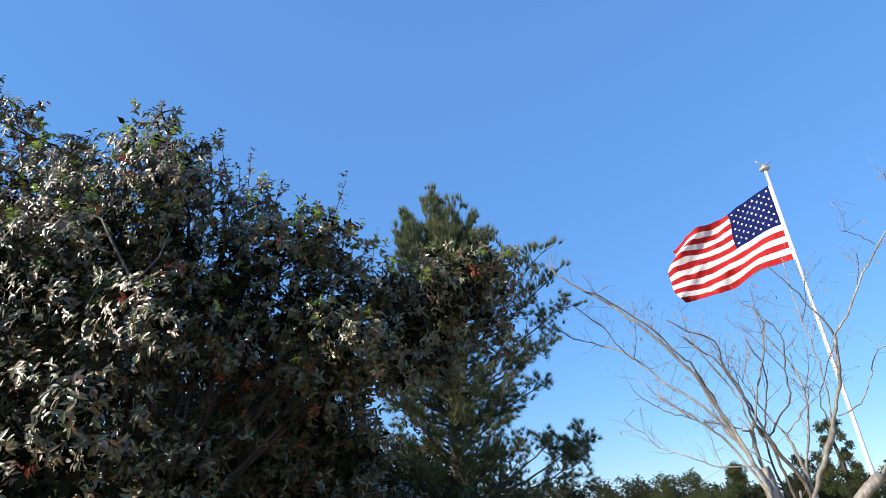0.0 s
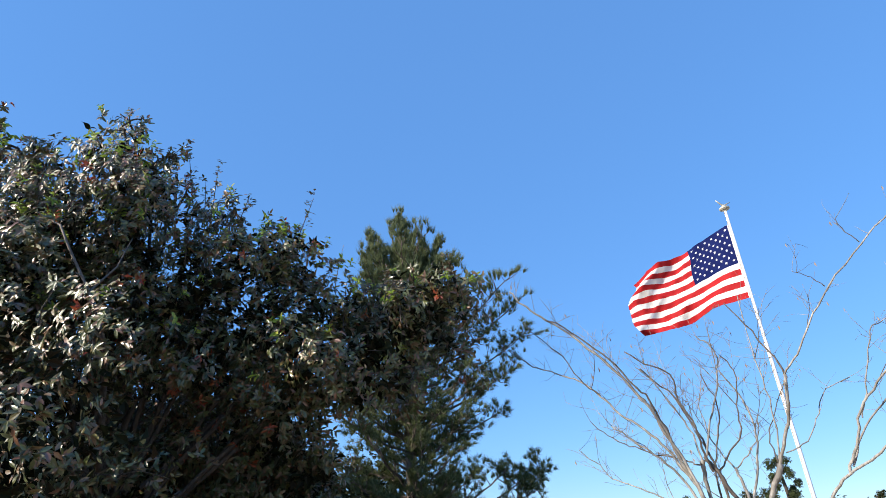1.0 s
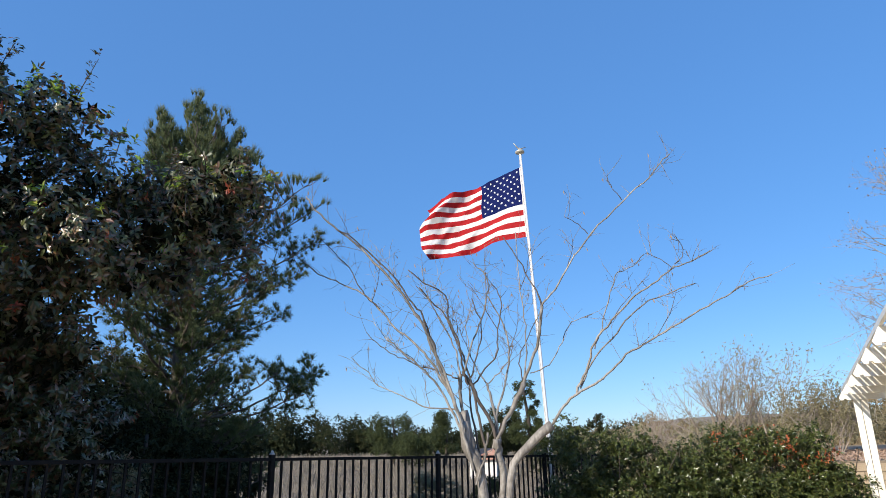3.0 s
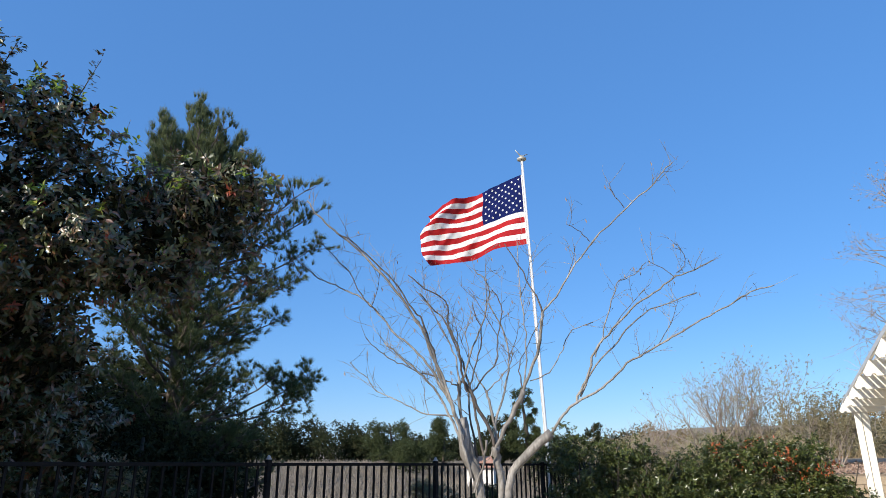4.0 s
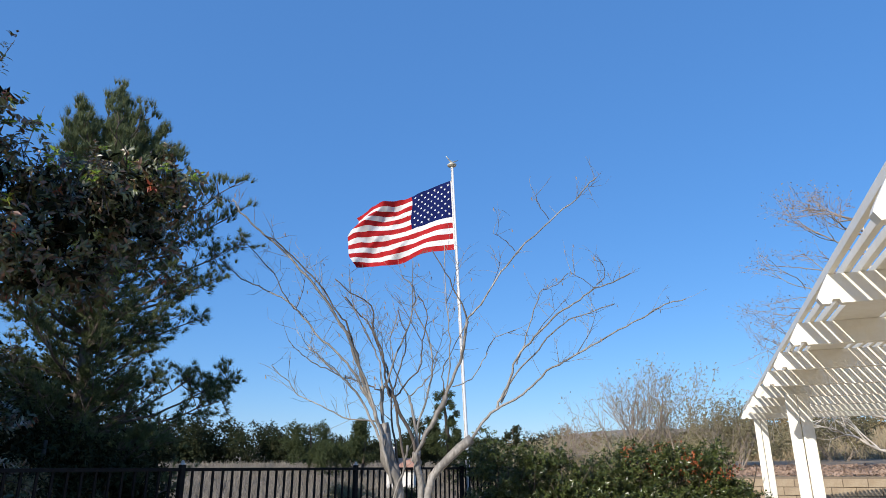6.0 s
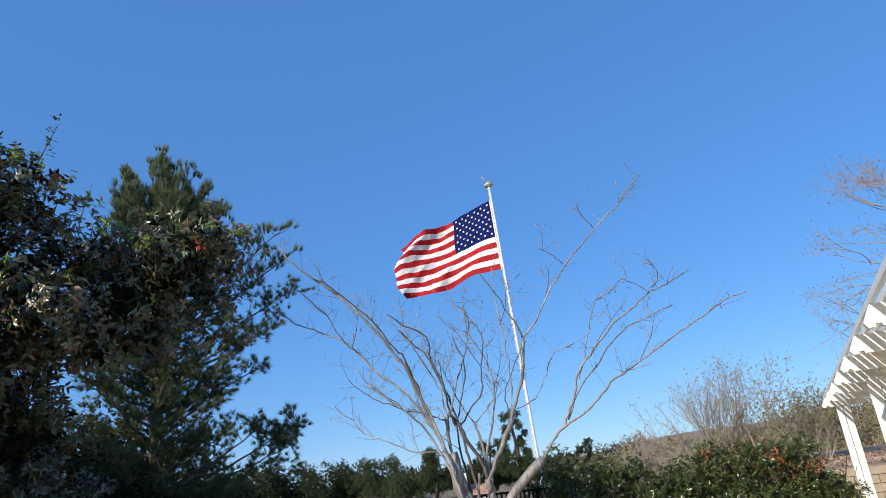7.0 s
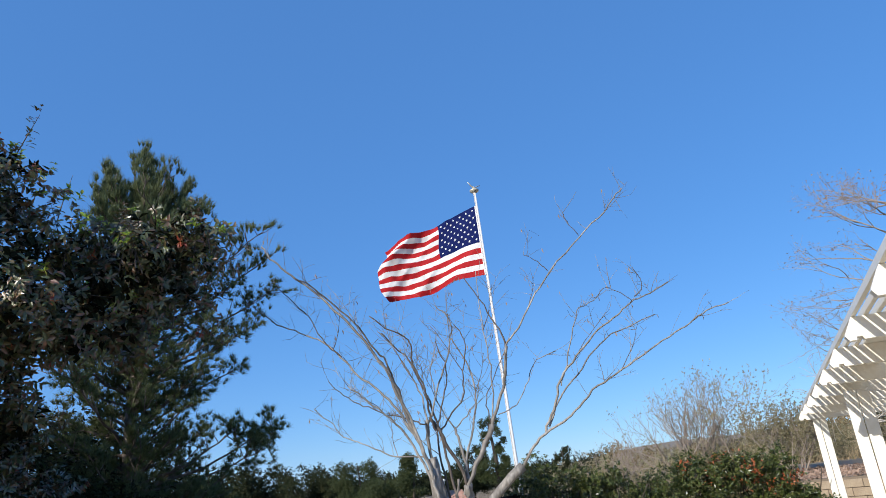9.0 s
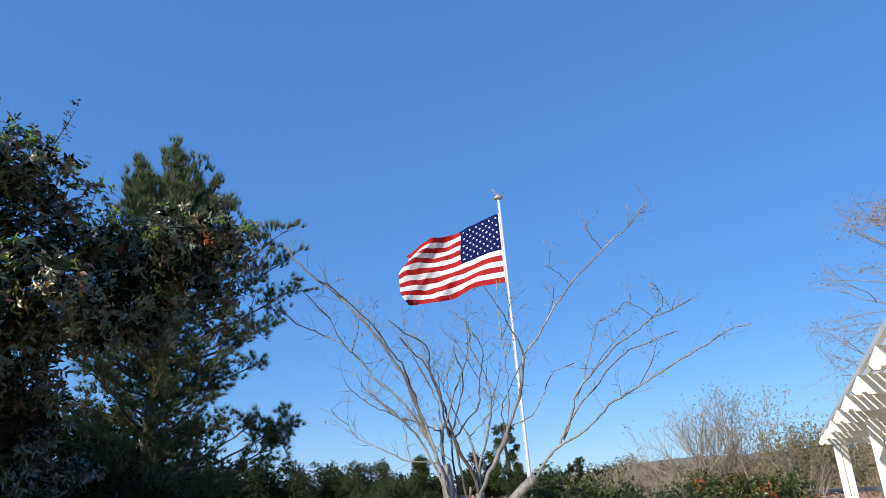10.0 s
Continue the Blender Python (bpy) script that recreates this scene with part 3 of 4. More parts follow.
for line, r0, r1, count in limb_lines:
    for k in range(int(count * 1.6)):
        i = rng.randint(len(line) // 3, len(line) - 1)
        j = min(i + 1, len(line) - 1)
        along = (line[j] - line[j - 1]).normalized()
        aside = Vector((rng.gauss(0, 1), rng.gauss(0, 0.8), rng.gauss(0.5, 0.7))).normalized()
        way = (along * 0.5 + aside * 0.8).normalized()
        size = rng.uniform(0.08, 0.34)
        p = line[i].copy()
        pts = [p.copy()]
        for _ in range(4):
            way = (way + Vector((rng.gauss(0, 0.1), rng.gauss(0, 0.1), rng.gauss(0.06, 0.08)))).normalized()
            p = p + way * size / 4
            pts.append(p.copy())
        twig_tubes.add(pts, 0.0028, 0.0014, 4)
        for _ in range(rng.randint(0, 3)):
            q = pts[rng.randint(2, 4)]
            w2 = (way + Vector((rng.gauss(0, 0.7), rng.gauss(0, 0.5), rng.gauss(0.1, 0.6)))).normalized()
            e = q + w2 * rng.uniform(0.05, 0.16)
            twig_tubes.add([q, (q + e) / 2 + Vector((0, 0, 0.006)), e], 0.0017, 0.001, 3)
            if rng.random() < 0.12:
                pods_at.append(e)
                pods_way.append((0.2, 0.1, -1))
tagged(twig_tubes.made("twig_growth", SMOOTH_BARK, crape, "fine bare twigs"), kind="stuff")
leaf_mesh("dry_leaves", [tuple(p) for p in pods_at], pods_way, np.random.RandomState(2).normal(size=(len(pods_at), 3)), 0.05, 0.016, POD, crape, "a few withered leaves left hanging")


# ---- big glossy-leaved tree, its crown hanging over the fence ----
def lobes_points(lobes, count, rs, shell=0.5):
    """Places in the outer part of rounded lumps, with their outward directions."""
    vol = np.array([l[3] ** 2.2 for l in lobes])
    pick = rs.choice(len(lobes), count, p=vol / vol.sum())
    way = unit(rs.normal(size=(count, 3)))
    c = np.array([l[:3] for l in lobes])[pick]
    r = np.array([l[3] for l in lobes])[pick]
    rad = r * (1 - shell * rs.rand(count) ** 1.6) * (1 + 0.12 * rs.normal(size=count))
    return c + way * rad[:, None], way


def sunward(centres, size=0.75, seed=0.0):
    """How far the leaves of each spray have turned to the light: it differs from branch to branch."""
    side = np.clip(0.45 * (centres @ np.array([sun_way.x, sun_way.y, 0.0])) + 0.3, -0.1, 0.6)
    return side + np.array([min(1.9, max(0.1, 0.75 + 4.0 * noise.noise((x / size + seed, y / size, z / size)) + 0.7 * noise.noise((x * 5, y * 5, z * 5)))) for x, y, z in centres])


def rosettes(centres, out, per, rs, length, width, cup=0.6, lift=0.5, light=0.0):
    """Leaves set round the twig ends; light: how far they turn to the sun, one for all or one each."""
    n = len(centres)
    turned = np.repeat(np.broadcast_to(np.asarray(light, float), (n,)), per)[:, None]
    axis = unit(out + np.array([0, 0, lift]) + 0.4 * rs.normal(size=(n, 3)))
    a = np.repeat(axis, per, 0)
    way = unit(rs.normal(size=(n * per, 3)))
    way = unit(way - a * (way * a).sum(1, keepdims=True) * 0.75 + a * cup * rs.rand(n * per, 1) - np.array([0, 0, 0.18]))
    at = np.repeat(centres, per, 0) + a * (rs.rand(n * per, 1) - 0.6) * length * 1.4
    size = rs.uniform(0.6, 1.15, n * per)
    face = a + np.where(turned == 0, 0.45, 0.3) * rs.normal(size=a.shape) + turned * (np.array(sun_way) + np.array([0.6, -0.4, -0.25]))
    face = unit(face)
    way = way - face * (way * face).sum(1, keepdims=True) * 0.9 * np.minimum(1.0, turned)
    return at, way, face, length * size, width * size


def lumpy(lobes, rs, share=0.42, many=9):
    """Breaks round lumps into smaller ones set about their faces, for an uneven outline with hollows."""
    out = []
    for x, y, z, r in lobes:
        out.append((x, y, z, r * 0.72))
        for k in range(max(4, int(many * r))):
            w = unit(rs.normal(size=3) + np.array([0, 0, 0.15]))
            q = r * rs.uniform(share * 0.7, share * 1.1)
            c = np.array([x, y, z]) + w * (r - q * 0.75)
            out.append((*c, q))
    return out


BIG_FOOT = polar(-53, 7.4)
big_lobes = []
for az, d, z, r in [(-64.5, 7.2, 4.15, 1.35), (-67.5, 7, 5.75, 0.3), (-55.8, 7, 6.3, 0.25), (-50.2, 7, 5.55, 0.2), (-59, 7, 5.75, 0.3), (-62.5, 7, 5.4, 0.3), (-46.8, 7, 5.25, 0.28), (-41.5, 6.9, 4.8, 0.5), (-58, 7, 4.5, 1.25), (-56.3, 7, 5.75, 0.5), (-54.2, 7, 5.4, 0.55), (-49.5, 7, 4.1, 1.15), (-43, 7, 4.0, 1.08),
                    (-38.8, 6.8, 3.55, 0.95), (-33.2, 6.8, 3.75, 0.75), (-29, 6.7, 4.1, 0.62), (-26.3, 6.8, 4.2, 0.5), (-25.4, 6.9, 3.6, 0.36), (-30, 6.9, 3.35, 0.42),
                    (-66.8, 6.8, 5.65, 0.36), (-63.5, 6.8, 5.3, 0.34), (-56.2, 6.8, 6.05, 0.3), (-53, 6.8, 5.75, 0.3), (-47.2, 6.8, 5.1, 0.36), (-41.8, 6.8, 4.95, 0.32)]:
    big_lobes.append((*polar(az, d, z), r))
for az, d, z, r in [(-61, 5.9, 2.4, 1.45), (-65, 6.2, 3.8, 0.8), (-47, 8.3, 2.2, 1.5), (-41.5, 8.0, 2.1, 1.0), (-58, 6.2, 0.9, 1.4), (-45, 8.2, 0.8, 1.2), (-37.5, 8.2, 1.6, 0.9), (-41, 7.2, 2.9, 0.7), (-38.3, 7.4, 2.5, 0.55), (-44, 7.4, 1.6, 0.9), (-46, 8.4, 2.8, 1.4), (-52, 8.2, 2.0, 1.4), (-43, 7.9, 1.9, 1.0), (-40.0, 7.9, 1.2, 0.9), (-46, 7.8, 1.2, 1.0)]:
    big_lobes.append((*polar(az, d, z), r))
rs = np.random.RandomState(11)
big_tree = thing("broadleaf_tree", "large dark glossy-leaved evergreen tree with some reddish leaves", "tree", BIG_FOOT)
foot = np.array(BIG_FOOT)
centres, out = lobes_points(lumpy(big_lobes, rs, 0.33, 17), 19500, rs, 0.5)
keep = centres[:, 2] > 0.1
centres, out = centres[keep], out[keep]
leaf_mesh("crown", *(lambda a: (a[0] - foot, *a[1:]))(rosettes(centres, out, 9, rs, 0.076, 0.027, 0.6, 0.1, sunward(centres))), LEAF, big_tree, "dense dark glossy leaves", 0.08, True)
# Unseen lobes behind and left of the crown, added to shade pine and hollows.
shading_lobes = [(*polar(az, d, z), r) for az, d, z, r in [(-60, 10.2, 4.3, 1.9), (-67, 10.5, 4.9, 2.0), (-54, 9.8, 3.6, 1.6), (-63, 9.6, 2.2, 1.9), (-55, 9.6, 1.8, 1.6), (-72, 10, 3.0, 2.0), (-71.5, 8.0, 4.3, 1.4), (-75, 8.4, 3.0, 1.5), (-70.5, 8.2, 5.3, 0.9)]]
# Big dark leaves fill the lobe cores, blocking light and painting the hollows' shade.
core, core_out = lobes_points([(x, y, z, r * 0.72) for x, y, z, r in big_lobes if r > 0.45] + shading_lobes, 9000, rs, 0.9)
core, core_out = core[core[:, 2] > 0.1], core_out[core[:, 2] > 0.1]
leaf_mesh("inner_shade_leaves", *(lambda a: (a[0] - foot, *a[1:]))(rosettes(core, core_out, 7, rs, 0.12, 0.065, 0.8)), LEAF_INNER_SHADE, big_tree, "shaded leaves deep in the crown")
# leafy shoots that stand out of the crown
high = np.flatnonzero((out[:, 2] > 0.35) & (centres[:, 2] > 3.6))
picks = rs.choice(high, 110, replace=False)
shoot_at, shoot_out, shoot_wood = [], [], Tubes()
for i in picks:
    w = unit(out[i] * 0.5 + np.array([0, 0, 0.8]) + 0.25 * rs.normal(size=3))
    size = rs.uniform(0.15, 0.42)
    shoot_wood.add([Vector(centres[i] - foot - w * 0.3), Vector(centres[i] - foot + w * size * 0.5), Vector(centres[i] - foot + w * size)], 0.006, 0.002, 4)
    for k in range(5):
        shoot_at.append(centres[i] + w * size * (k + 0.5) / 4.5 + 0.03 * rs.normal(size=3))
        shoot_out.append(w)
shoot_at, shoot_out = np.array(shoot_at), np.array(shoot_out)
leaf_mesh("shoot_leaves", *(lambda a: (a[0] - foot, *a[1:]))(rosettes(shoot_at, shoot_out, 9, rs, 0.064, 0.025, 0.9, 0.5, 0.6)), LEAF, big_tree, "leafy shoots above the crown", 0.2, True)
tagged(shoot_wood.made("shoot_growth", BARK, big_tree), kind="stuff")
top = (out[:, 2] > 0.25) & (centres[:, 2] > 3.2) & (rs.rand(len(out)) < np.where(centres[:, 2] > 4.4, 0.3, 0.08))
leaf_mesh("young_leaves", *(lambda a: (a[0] - foot, *a[1:]))(rosettes(centres[top] + out[top] * 0.08, out[top], 10, rs, 0.068, 0.027)), LEAF_YOUNG, big_tree, "bright yellow-green young leaves", 0.2, True)
redp = rs.rand(len(out)) < 0.022
leaf_mesh("red_leaves", *(lambda a: (a[0] - foot, *a[1:]))(rosettes(centres[redp] + out[redp] * 0.06, out[redp], 8, rs, 0.075, 0.028)), LEAF_RED, big_tree, "rust-red leaf clusters")
rng = random.Random(8)
wood = Tubes()
for k in range(4):
    wood.add(curve([Vector((0.12 * math.cos(k * 1.6), 0.12 * math.sin(k * 1.6), -0.05)), Vector((0.3 * math.cos(k * 1.6), 0.3 * math.sin(k * 1.6), 1.1)), Vector((0.55 * math.cos(k * 1.6), 0.5 * math.sin(k * 1.6), 2.2))], 4), 0.11, 0.07, 9)
wood.made("trunk", BARK, big_tree)
for cx, cy, cz, r in big_lobes:
    c = Vector((cx, cy, cz)) - BIG_FOOT
    wood = Tubes()
    if cz > 3.0:
        wood.add(curve([Vector((c.x * 0.12, c.y * 0.12, min(2.4, cz * 0.6))), Vector((c.x * 0.55, c.y * 0.55, cz * 0.9)), c], 5, 0.03, rng), 0.026, 0.01, 7)
    for k in range(int(9 * r)):
        w = Vector((rng.gauss(0, 1), rng.gauss(0, 1), rng.gauss(0.4, 0.8))).normalized()
        wood.add(curve([c, c + w * r * 0.5 + Vector((0, 0, 0.05)), c + w * r * rng.uniform(0.75, 1.0)], 3, 0.02, rng), 0.01, 0.003, 5)
    wood.made("limb", BARK, big_tree, "grey-brown limb with thin branches")

bare = Tubes()
bare.add([polar(-54.6, 5.75, 3.3) - BIG_FOOT, polar(-55.4, 5.7, 3.48) - BIG_FOOT, polar(-56.5, 5.7, 3.73) - BIG_FOOT, polar(-58.4, 5.75, 4.08) - BIG_FOOT, polar(-59.5, 5.8, 4.32) - BIG_FOOT, polar(-60.6, 6.2, 4.55) - BIG_FOOT], 0.019, 0.007, 7)
bare.add([polar(-54.6, 5.75, 3.3) - BIG_FOOT, polar(-54.0, 6.5, 2.9) - BIG_FOOT, polar(-53.2, 7.2, 2.0) - BIG_FOOT], 0.019, 0.035, 7)
bare.add([polar(-56.5, 5.7, 3.73) - BIG_FOOT, polar(-54.8, 5.75, 4.0) - BIG_FOOT, polar(-54.0, 5.9, 4.35) - BIG_FOOT], 0.011, 0.004, 5)
bare.add([polar(-65.8, 6.6, 5.1) - BIG_FOOT, polar(-66.4, 6.7, 5.5) - BIG_FOOT, polar(-67.8, 6.8, 5.95) - BIG_FOOT], 0.012, 0.004, 5)
bare.made("limb", BROWN_SHADE_BARK, big_tree, "bare grey-brown limb showing between the leaves")
sprigs = Tubes()
for az, z0, z1, turn in ((-50.0, 4.75, 5.45, 2.2), (-53.8, 5.1, 5.65, 2.4), (-50.8, 5.1, 5.7, 0.8), (-36.5, 4.4, 4.9, 0.7)):
    sprigs.add([polar(az, 6.8, z0) - BIG_FOOT, polar(az + turn * 0.4, 6.8, (z0 + z1) / 2) - BIG_FOOT, polar(az + turn, 6.8, z1) - BIG_FOOT], 0.006, 0.002, 5)
tagged(sprigs.made("sprig_growth", TWIG_BARK, big_tree, "thin leafless twigs above the crown"), kind="stuff")

# ---- pine behind the fence ----
PINE = polar(-30.0, 12.0)
pine = thing("pine_tree", "tall loose pine with soft olive green needle tufts", "pine tree", PINE)
rng = random.Random(21)
trunk = Tubes()
trunk.add(curve([Vector((0, 0, -0.1)), Vector((0.02, 0, 2.0)), Vector((-0.05, 0.05, 4.2)), Vector((-0.05, 0.0, 6.4)), Vector((-0.1, 0, 8.0))], 5, 0.01, rng), 0.14, 0.02, 10)
trunk.made("trunk", PINE_BARK, pine)
tufts, tuft_way = [], []


def bough(start, end, sag, fan, count, bare=0.15):
    """A bough with upswept needle tufts along its outer half."""
    start, end = Vector(start), Vector(end)
    mid = (start + end) / 2 + Vector((0, 0, -sag))
    line = curve([start, mid, end], 6, 0.012, rng)
    boughs = Tubes()
    boughs.add(line, 0.03, 0.007, 6)
    along = (end - start).normalized()
    for k in range(count):
        p = line[rng.randint(int(len(line) * bare), len(line) - 1)]
        w = (along * (0.8 if bare < 0.5 else 0.3) + Vector((rng.gauss(0, fan), rng.gauss(0, fan), rng.gauss(0.35, fan)))).normalized()
        e = p + w * rng.uniform(0.15, 0.5) * min(1.0, (end - start).length / 1.3)
        boughs.add([p, (p + e) / 2 + Vector((0, 0, -0.02)), e], 0.009, 0.004, 4)
        for t in (0.45, 0.6, 0.75, 0.88, 1.0):
            tufts.append(p.lerp(e, t) + Vector((rng.gauss(0, 0.05), rng.gauss(0, 0.05), rng.gauss(0, 0.04))))
            tuft_way.append((w * 0.7 + Vector((0, 0, 1.3 if start.z > 5.2 else 0.35))).normalized())
    boughs.made("bough", PINE_BARK, pine)


for k in range(104):
    z = 0.8 + 6.1 * (k + rng.random()) / 104
    a = k * 2.4 + rng.gauss(0, 0.3)
    reach = (0.3 + 1.15 * min(1.0, (7.6 - z) / 3.0)) * rng.uniform(0.6, 1.05)
    bough((-0.05, 0, z - 0.1), (math.cos(a) * reach, math.sin(a) * reach, z + 0.35 + 0.4 * rng.random()), 0.08, 0.45, 16)
# the long side boughs toward the open sky, and the low outlying one
right_way = Vector((math.cos(radians(30)), math.sin(radians(30)), 0))
for z, reach, rise, n in [(4.6, 2.1, 1.65, 26), (4.2, 2.0, 1.2, 24), (3.9, 1.9, 0.9, 22), (3.4, 1.6, 0.7, 18), (4.9, 1.7, 1.5, 20), (2.1, 2.1, 0.95, 26), (2.1, 2.2, 0.62, 22), (2.2, 1.8, 0.8, 12)]:
    bough((0, 0, z), right_way * reach + Vector((rng.gauss(0, 0.12), rng.gauss(0, 0.25), z + rise)), 0.12, 0.62, n, 0.72 if z < 3 else 0.5)
for dx, h in [(0.0, 0.3), (-0.16, 0.05), (0.74, -0.3), (0.78, -0.75), (-0.66, -0.6), (0.22, -0.05), (-0.56, -0.2), (0.4, -0.5), (-0.36, -0.55), (0.08, 0.1)]:
    bough((-0.1 + dx * 0.5, 0, 6.2), right_way * dx + Vector((-0.1, 0, 7.62 + h)), 0.05, 0.11, 24)
nr = np.random.RandomState(4)
per = 44
t_at = np.repeat(np.array([tuple(p) for p in tufts]), per, 0)
t_way = unit(np.repeat(np.array([tuple(w) for w in tuft_way]), per, 0) + np.where(t_at[:, 2:] > 5.8, 0.24, 0.5) * nr.normal(size=(len(tufts) * per, 3)))
blade_mesh("needles", t_at, t_way, nr.uniform(0.06, 0.15, len(t_at)) * np.where(t_at[:, 2] > 5.8, 1.4, 1.0), 0.0075, NEEDLE, pine, "soft olive green needles", nr)


# ---- clipped hedge with orange berries along the far fence ----
def hedge_depth(s):
    return 10.55 + 0.13 * s


hedge = thing("hedge", "dense green hedge with orange-red berry clusters and new growth", "hedge", (0.0, 10.5, 0))
rs = np.random.RandomState(31)
h_lobes = []
for k in range(34):
    s = 0.15 + 4.05 * k / 33
    top = 1.93 + 0.1 * math.sin(s * 2.3 + 0.6) + 0.06 * math.sin(s * 6.1) - (0.35 if s > 4.0 else 0)
    for z, r in ((top - 0.36, 0.36), (1.0, 0.5), (0.5, 0.5)):
        h_lobes.append((s, hedge_depth(s) + rs.normal() * 0.06, z + rs.normal() * 0.05, r))
centres, out = lobes_points(lumpy(h_lobes, rs, 0.4, 9), 13500, rs, 0.5)
keep = (centres[:, 2] > 0.05) & (out[:, 1] < 0.6)
centres, out = centres[keep], out[keep]
off = np.array([0.0, 10.5, 0])
leaf_mesh("foliage", *(lambda a: (a[0] - off, *a[1:]))(rosettes(centres, out, 10, rs, 0.062, 0.029, 0.8)), HEDGE_LEAF, hedge)
sel = (rs.rand(len(out)) < np.clip((centres[:, 0] - 0.8) * 0.006, 0.002, 0.02)) & (centres[:, 2] > 1.45)
at = np.repeat(centres[sel] + out[sel] * 0.08, 22, 0)
berries = leaf_mesh("berry_growth", at - off + rs.normal(size=at.shape) * 0.06, rs.normal(size=at.shape), rs.normal(size=at.shape), 0.05, 0.03, BERRY, hedge, "small orange-red berry clusters")
tagged(berries, kind="stuff")
stems = Tubes()
rng = random.Random(3)
for k in range(16):
    s = 0.2 + 0.25 * k
    for j in range(3):
        stems.add(curve([(s, hedge_depth(s) - 10.5, -0.05), (s + rng.gauss(0, 0.12), hedge_depth(s) - 10.5 + rng.gauss(0, 0.1), 0.8), (s + rng.gauss(0, 0.2), hedge_depth(s) - 10.5 + rng.gauss(0, 0.15), 1.6)], 3), 0.018, 0.006, 5)
tagged(stems.made("stem_growth", BARK, hedge), kind="stuff")

# ---- white patio cover with open lattice roof ----
EDGE_FOOT, EDGE, INWARD = Vector((1.325, 1.942, 0)), Vector((0.322, 0.947, 0)), Vector((0.947, -0.322, 0))
RAFTER_LOW, RAFTER_HIGH, DEEP = 2.30, 2.44, 4.6
pergola = thing("pergola", "white painted patio cover with open lattice roof and square posts", "pergola", EDGE_FOOT)
turn = math.atan2(INWARD.y, INWARD.x)
ROOF_A, ROOF_B = -3.4, 9.85


def rafter_mesh():
    """A rafter with a notched, sloping tail."""
    bm = bmesh.new()
    shape = [(0.0, RAFTER_HIGH), (DEEP, RAFTER_HIGH), (DEEP, RAFTER_LOW), (0.04, RAFTER_LOW), (0.032, RAFTER_LOW + 0.02), (0.004, RAFTER_LOW + 0.02), (-0.004, RAFTER_LOW),
             (-0.04, RAFTER_LOW), (-0.058, RAFTER_LOW + 0.03), (-0.05, RAFTER_LOW + 0.05)]
    lo = [bm.verts.new((x, -0.03, z)) for x, z in shape]
    hi = [bm.verts.new((x, 0.03, z)) for x, z in shape]
    bm.faces.new(lo)
    bm.faces.new(hi[::-1])
    for k in range(len(shape)):
        j = (k + 1) % len(shape)
        bm.faces.new((lo[j], lo[k], hi[k], hi[j]))
    return bm


rafter_data = None
for k in range(-2, 9):
    if rafter_data is None:
        rafter = part("rafter", rafter_mesh(), WHITE_PAINT, pergola)
        rafter_data = rafter.data
    else:
        rafter = new("rafter", rafter_data)
        rafter.parent = pergola
    rafter.location, rafter.rotation_euler.z = EDGE * (1.2 * k + 0.045), turn
strip_data = None
for k in range(66):
    if 3 <= k <= 6:
        continue
    if strip_data is None:
        strip = part("lattice_strip", box((0.028, ROOF_B - ROOF_A, 0.043), (0, 0, -0.001), 0, 0.003), WHITE_PAINT, pergola)
        strip_data = strip.data
    else:
        strip = new("lattice_strip", strip_data)
        strip.parent = pergola
    strip.location = EDGE * (ROOF_A + ROOF_B) / 2 + INWARD * (0.015 + 0.068 * k) + Vector((0, 0, RAFTER_HIGH + 0.0245))
    strip.rotation_euler.z = turn
header = part("header_board", box((0.25, ROOF_B - ROOF_A, 0.035), (0, 0, 0), 0, 0.004), WHITE_PAINT, pergola)
header.location, header.rotation_euler.z = EDGE * (ROOF_A + ROOF_B) / 2 + INWARD * 0.325 + Vector((0, 0, RAFTER_HIGH + 0.019)), turn
for k in range(-2, 8):
    block = part("beam", box((0.09, 1.136, 0.125), (0, 0, 0), 0, 0.004), WHITE_PAINT, pergola)
    block.location = EDGE * (1.2 * (k + 0.5) + 0.045) + INWARD * 4.2 + Vector((0, 0, RAFTER_HIGH - 0.066))
    block.rotation_euler.z = turn
for rho, s in ((0.38, -2.6), (0.3, 5.75), (0.2, 9.7)):
    post = part("post", box((0.13, 0.11, RAFTER_LOW - 0.002), (0.09, 0, RAFTER_LOW / 2), 0, 0.006), WHITE_PAINT, pergola)
    post.location, post.rotation_euler.z = EDGE * s + INWARD * rho, turn - 0.1
    part("post_board", box((0.126, 0.11, RAFTER_LOW - 0.002), (-0.049, 0, RAFTER_LOW / 2), 0, 0.006), WHITE_PAINT, post)
    post.scale.x = 0.68 if s > 9 else 0.85

# house wall that carries the inner end of the patio cover
house_wall = part("wall_house", box((0.2, 9.2, 2.75), (0, 0, 1.375), 0, 0.01), STUCCO, None)
house_wall.location = EDGE_FOOT + EDGE * 0.9 + INWARD * (DEEP + 0.104)
house_wall.rotation_euler.z = turn
tagged(house_wall, "plain warm white stucco house wall", "wall", kind="structure")

# ---- tan block retaining wall with mulch bank ----
WALL_A, WALL_B = polar(18.6, 15.4), polar(46, 15.4)
wall_way = (WALL_B - WALL_A).normalized()
wall_turn = math.atan2(wall_way.y, wall_way.x)
wall_len = (WALL_B - WALL_A).length
wall = part("wall_block", box((wall_len, 0.16, 1.4), (0, 0, 0.7)), MORTAR, None)
wall.location, wall.rotation_euler.z = (WALL_A + WALL_B) / 2, wall_turn
tagged(wall, "tan split-face concrete block retaining wall", "wall", kind="structure")

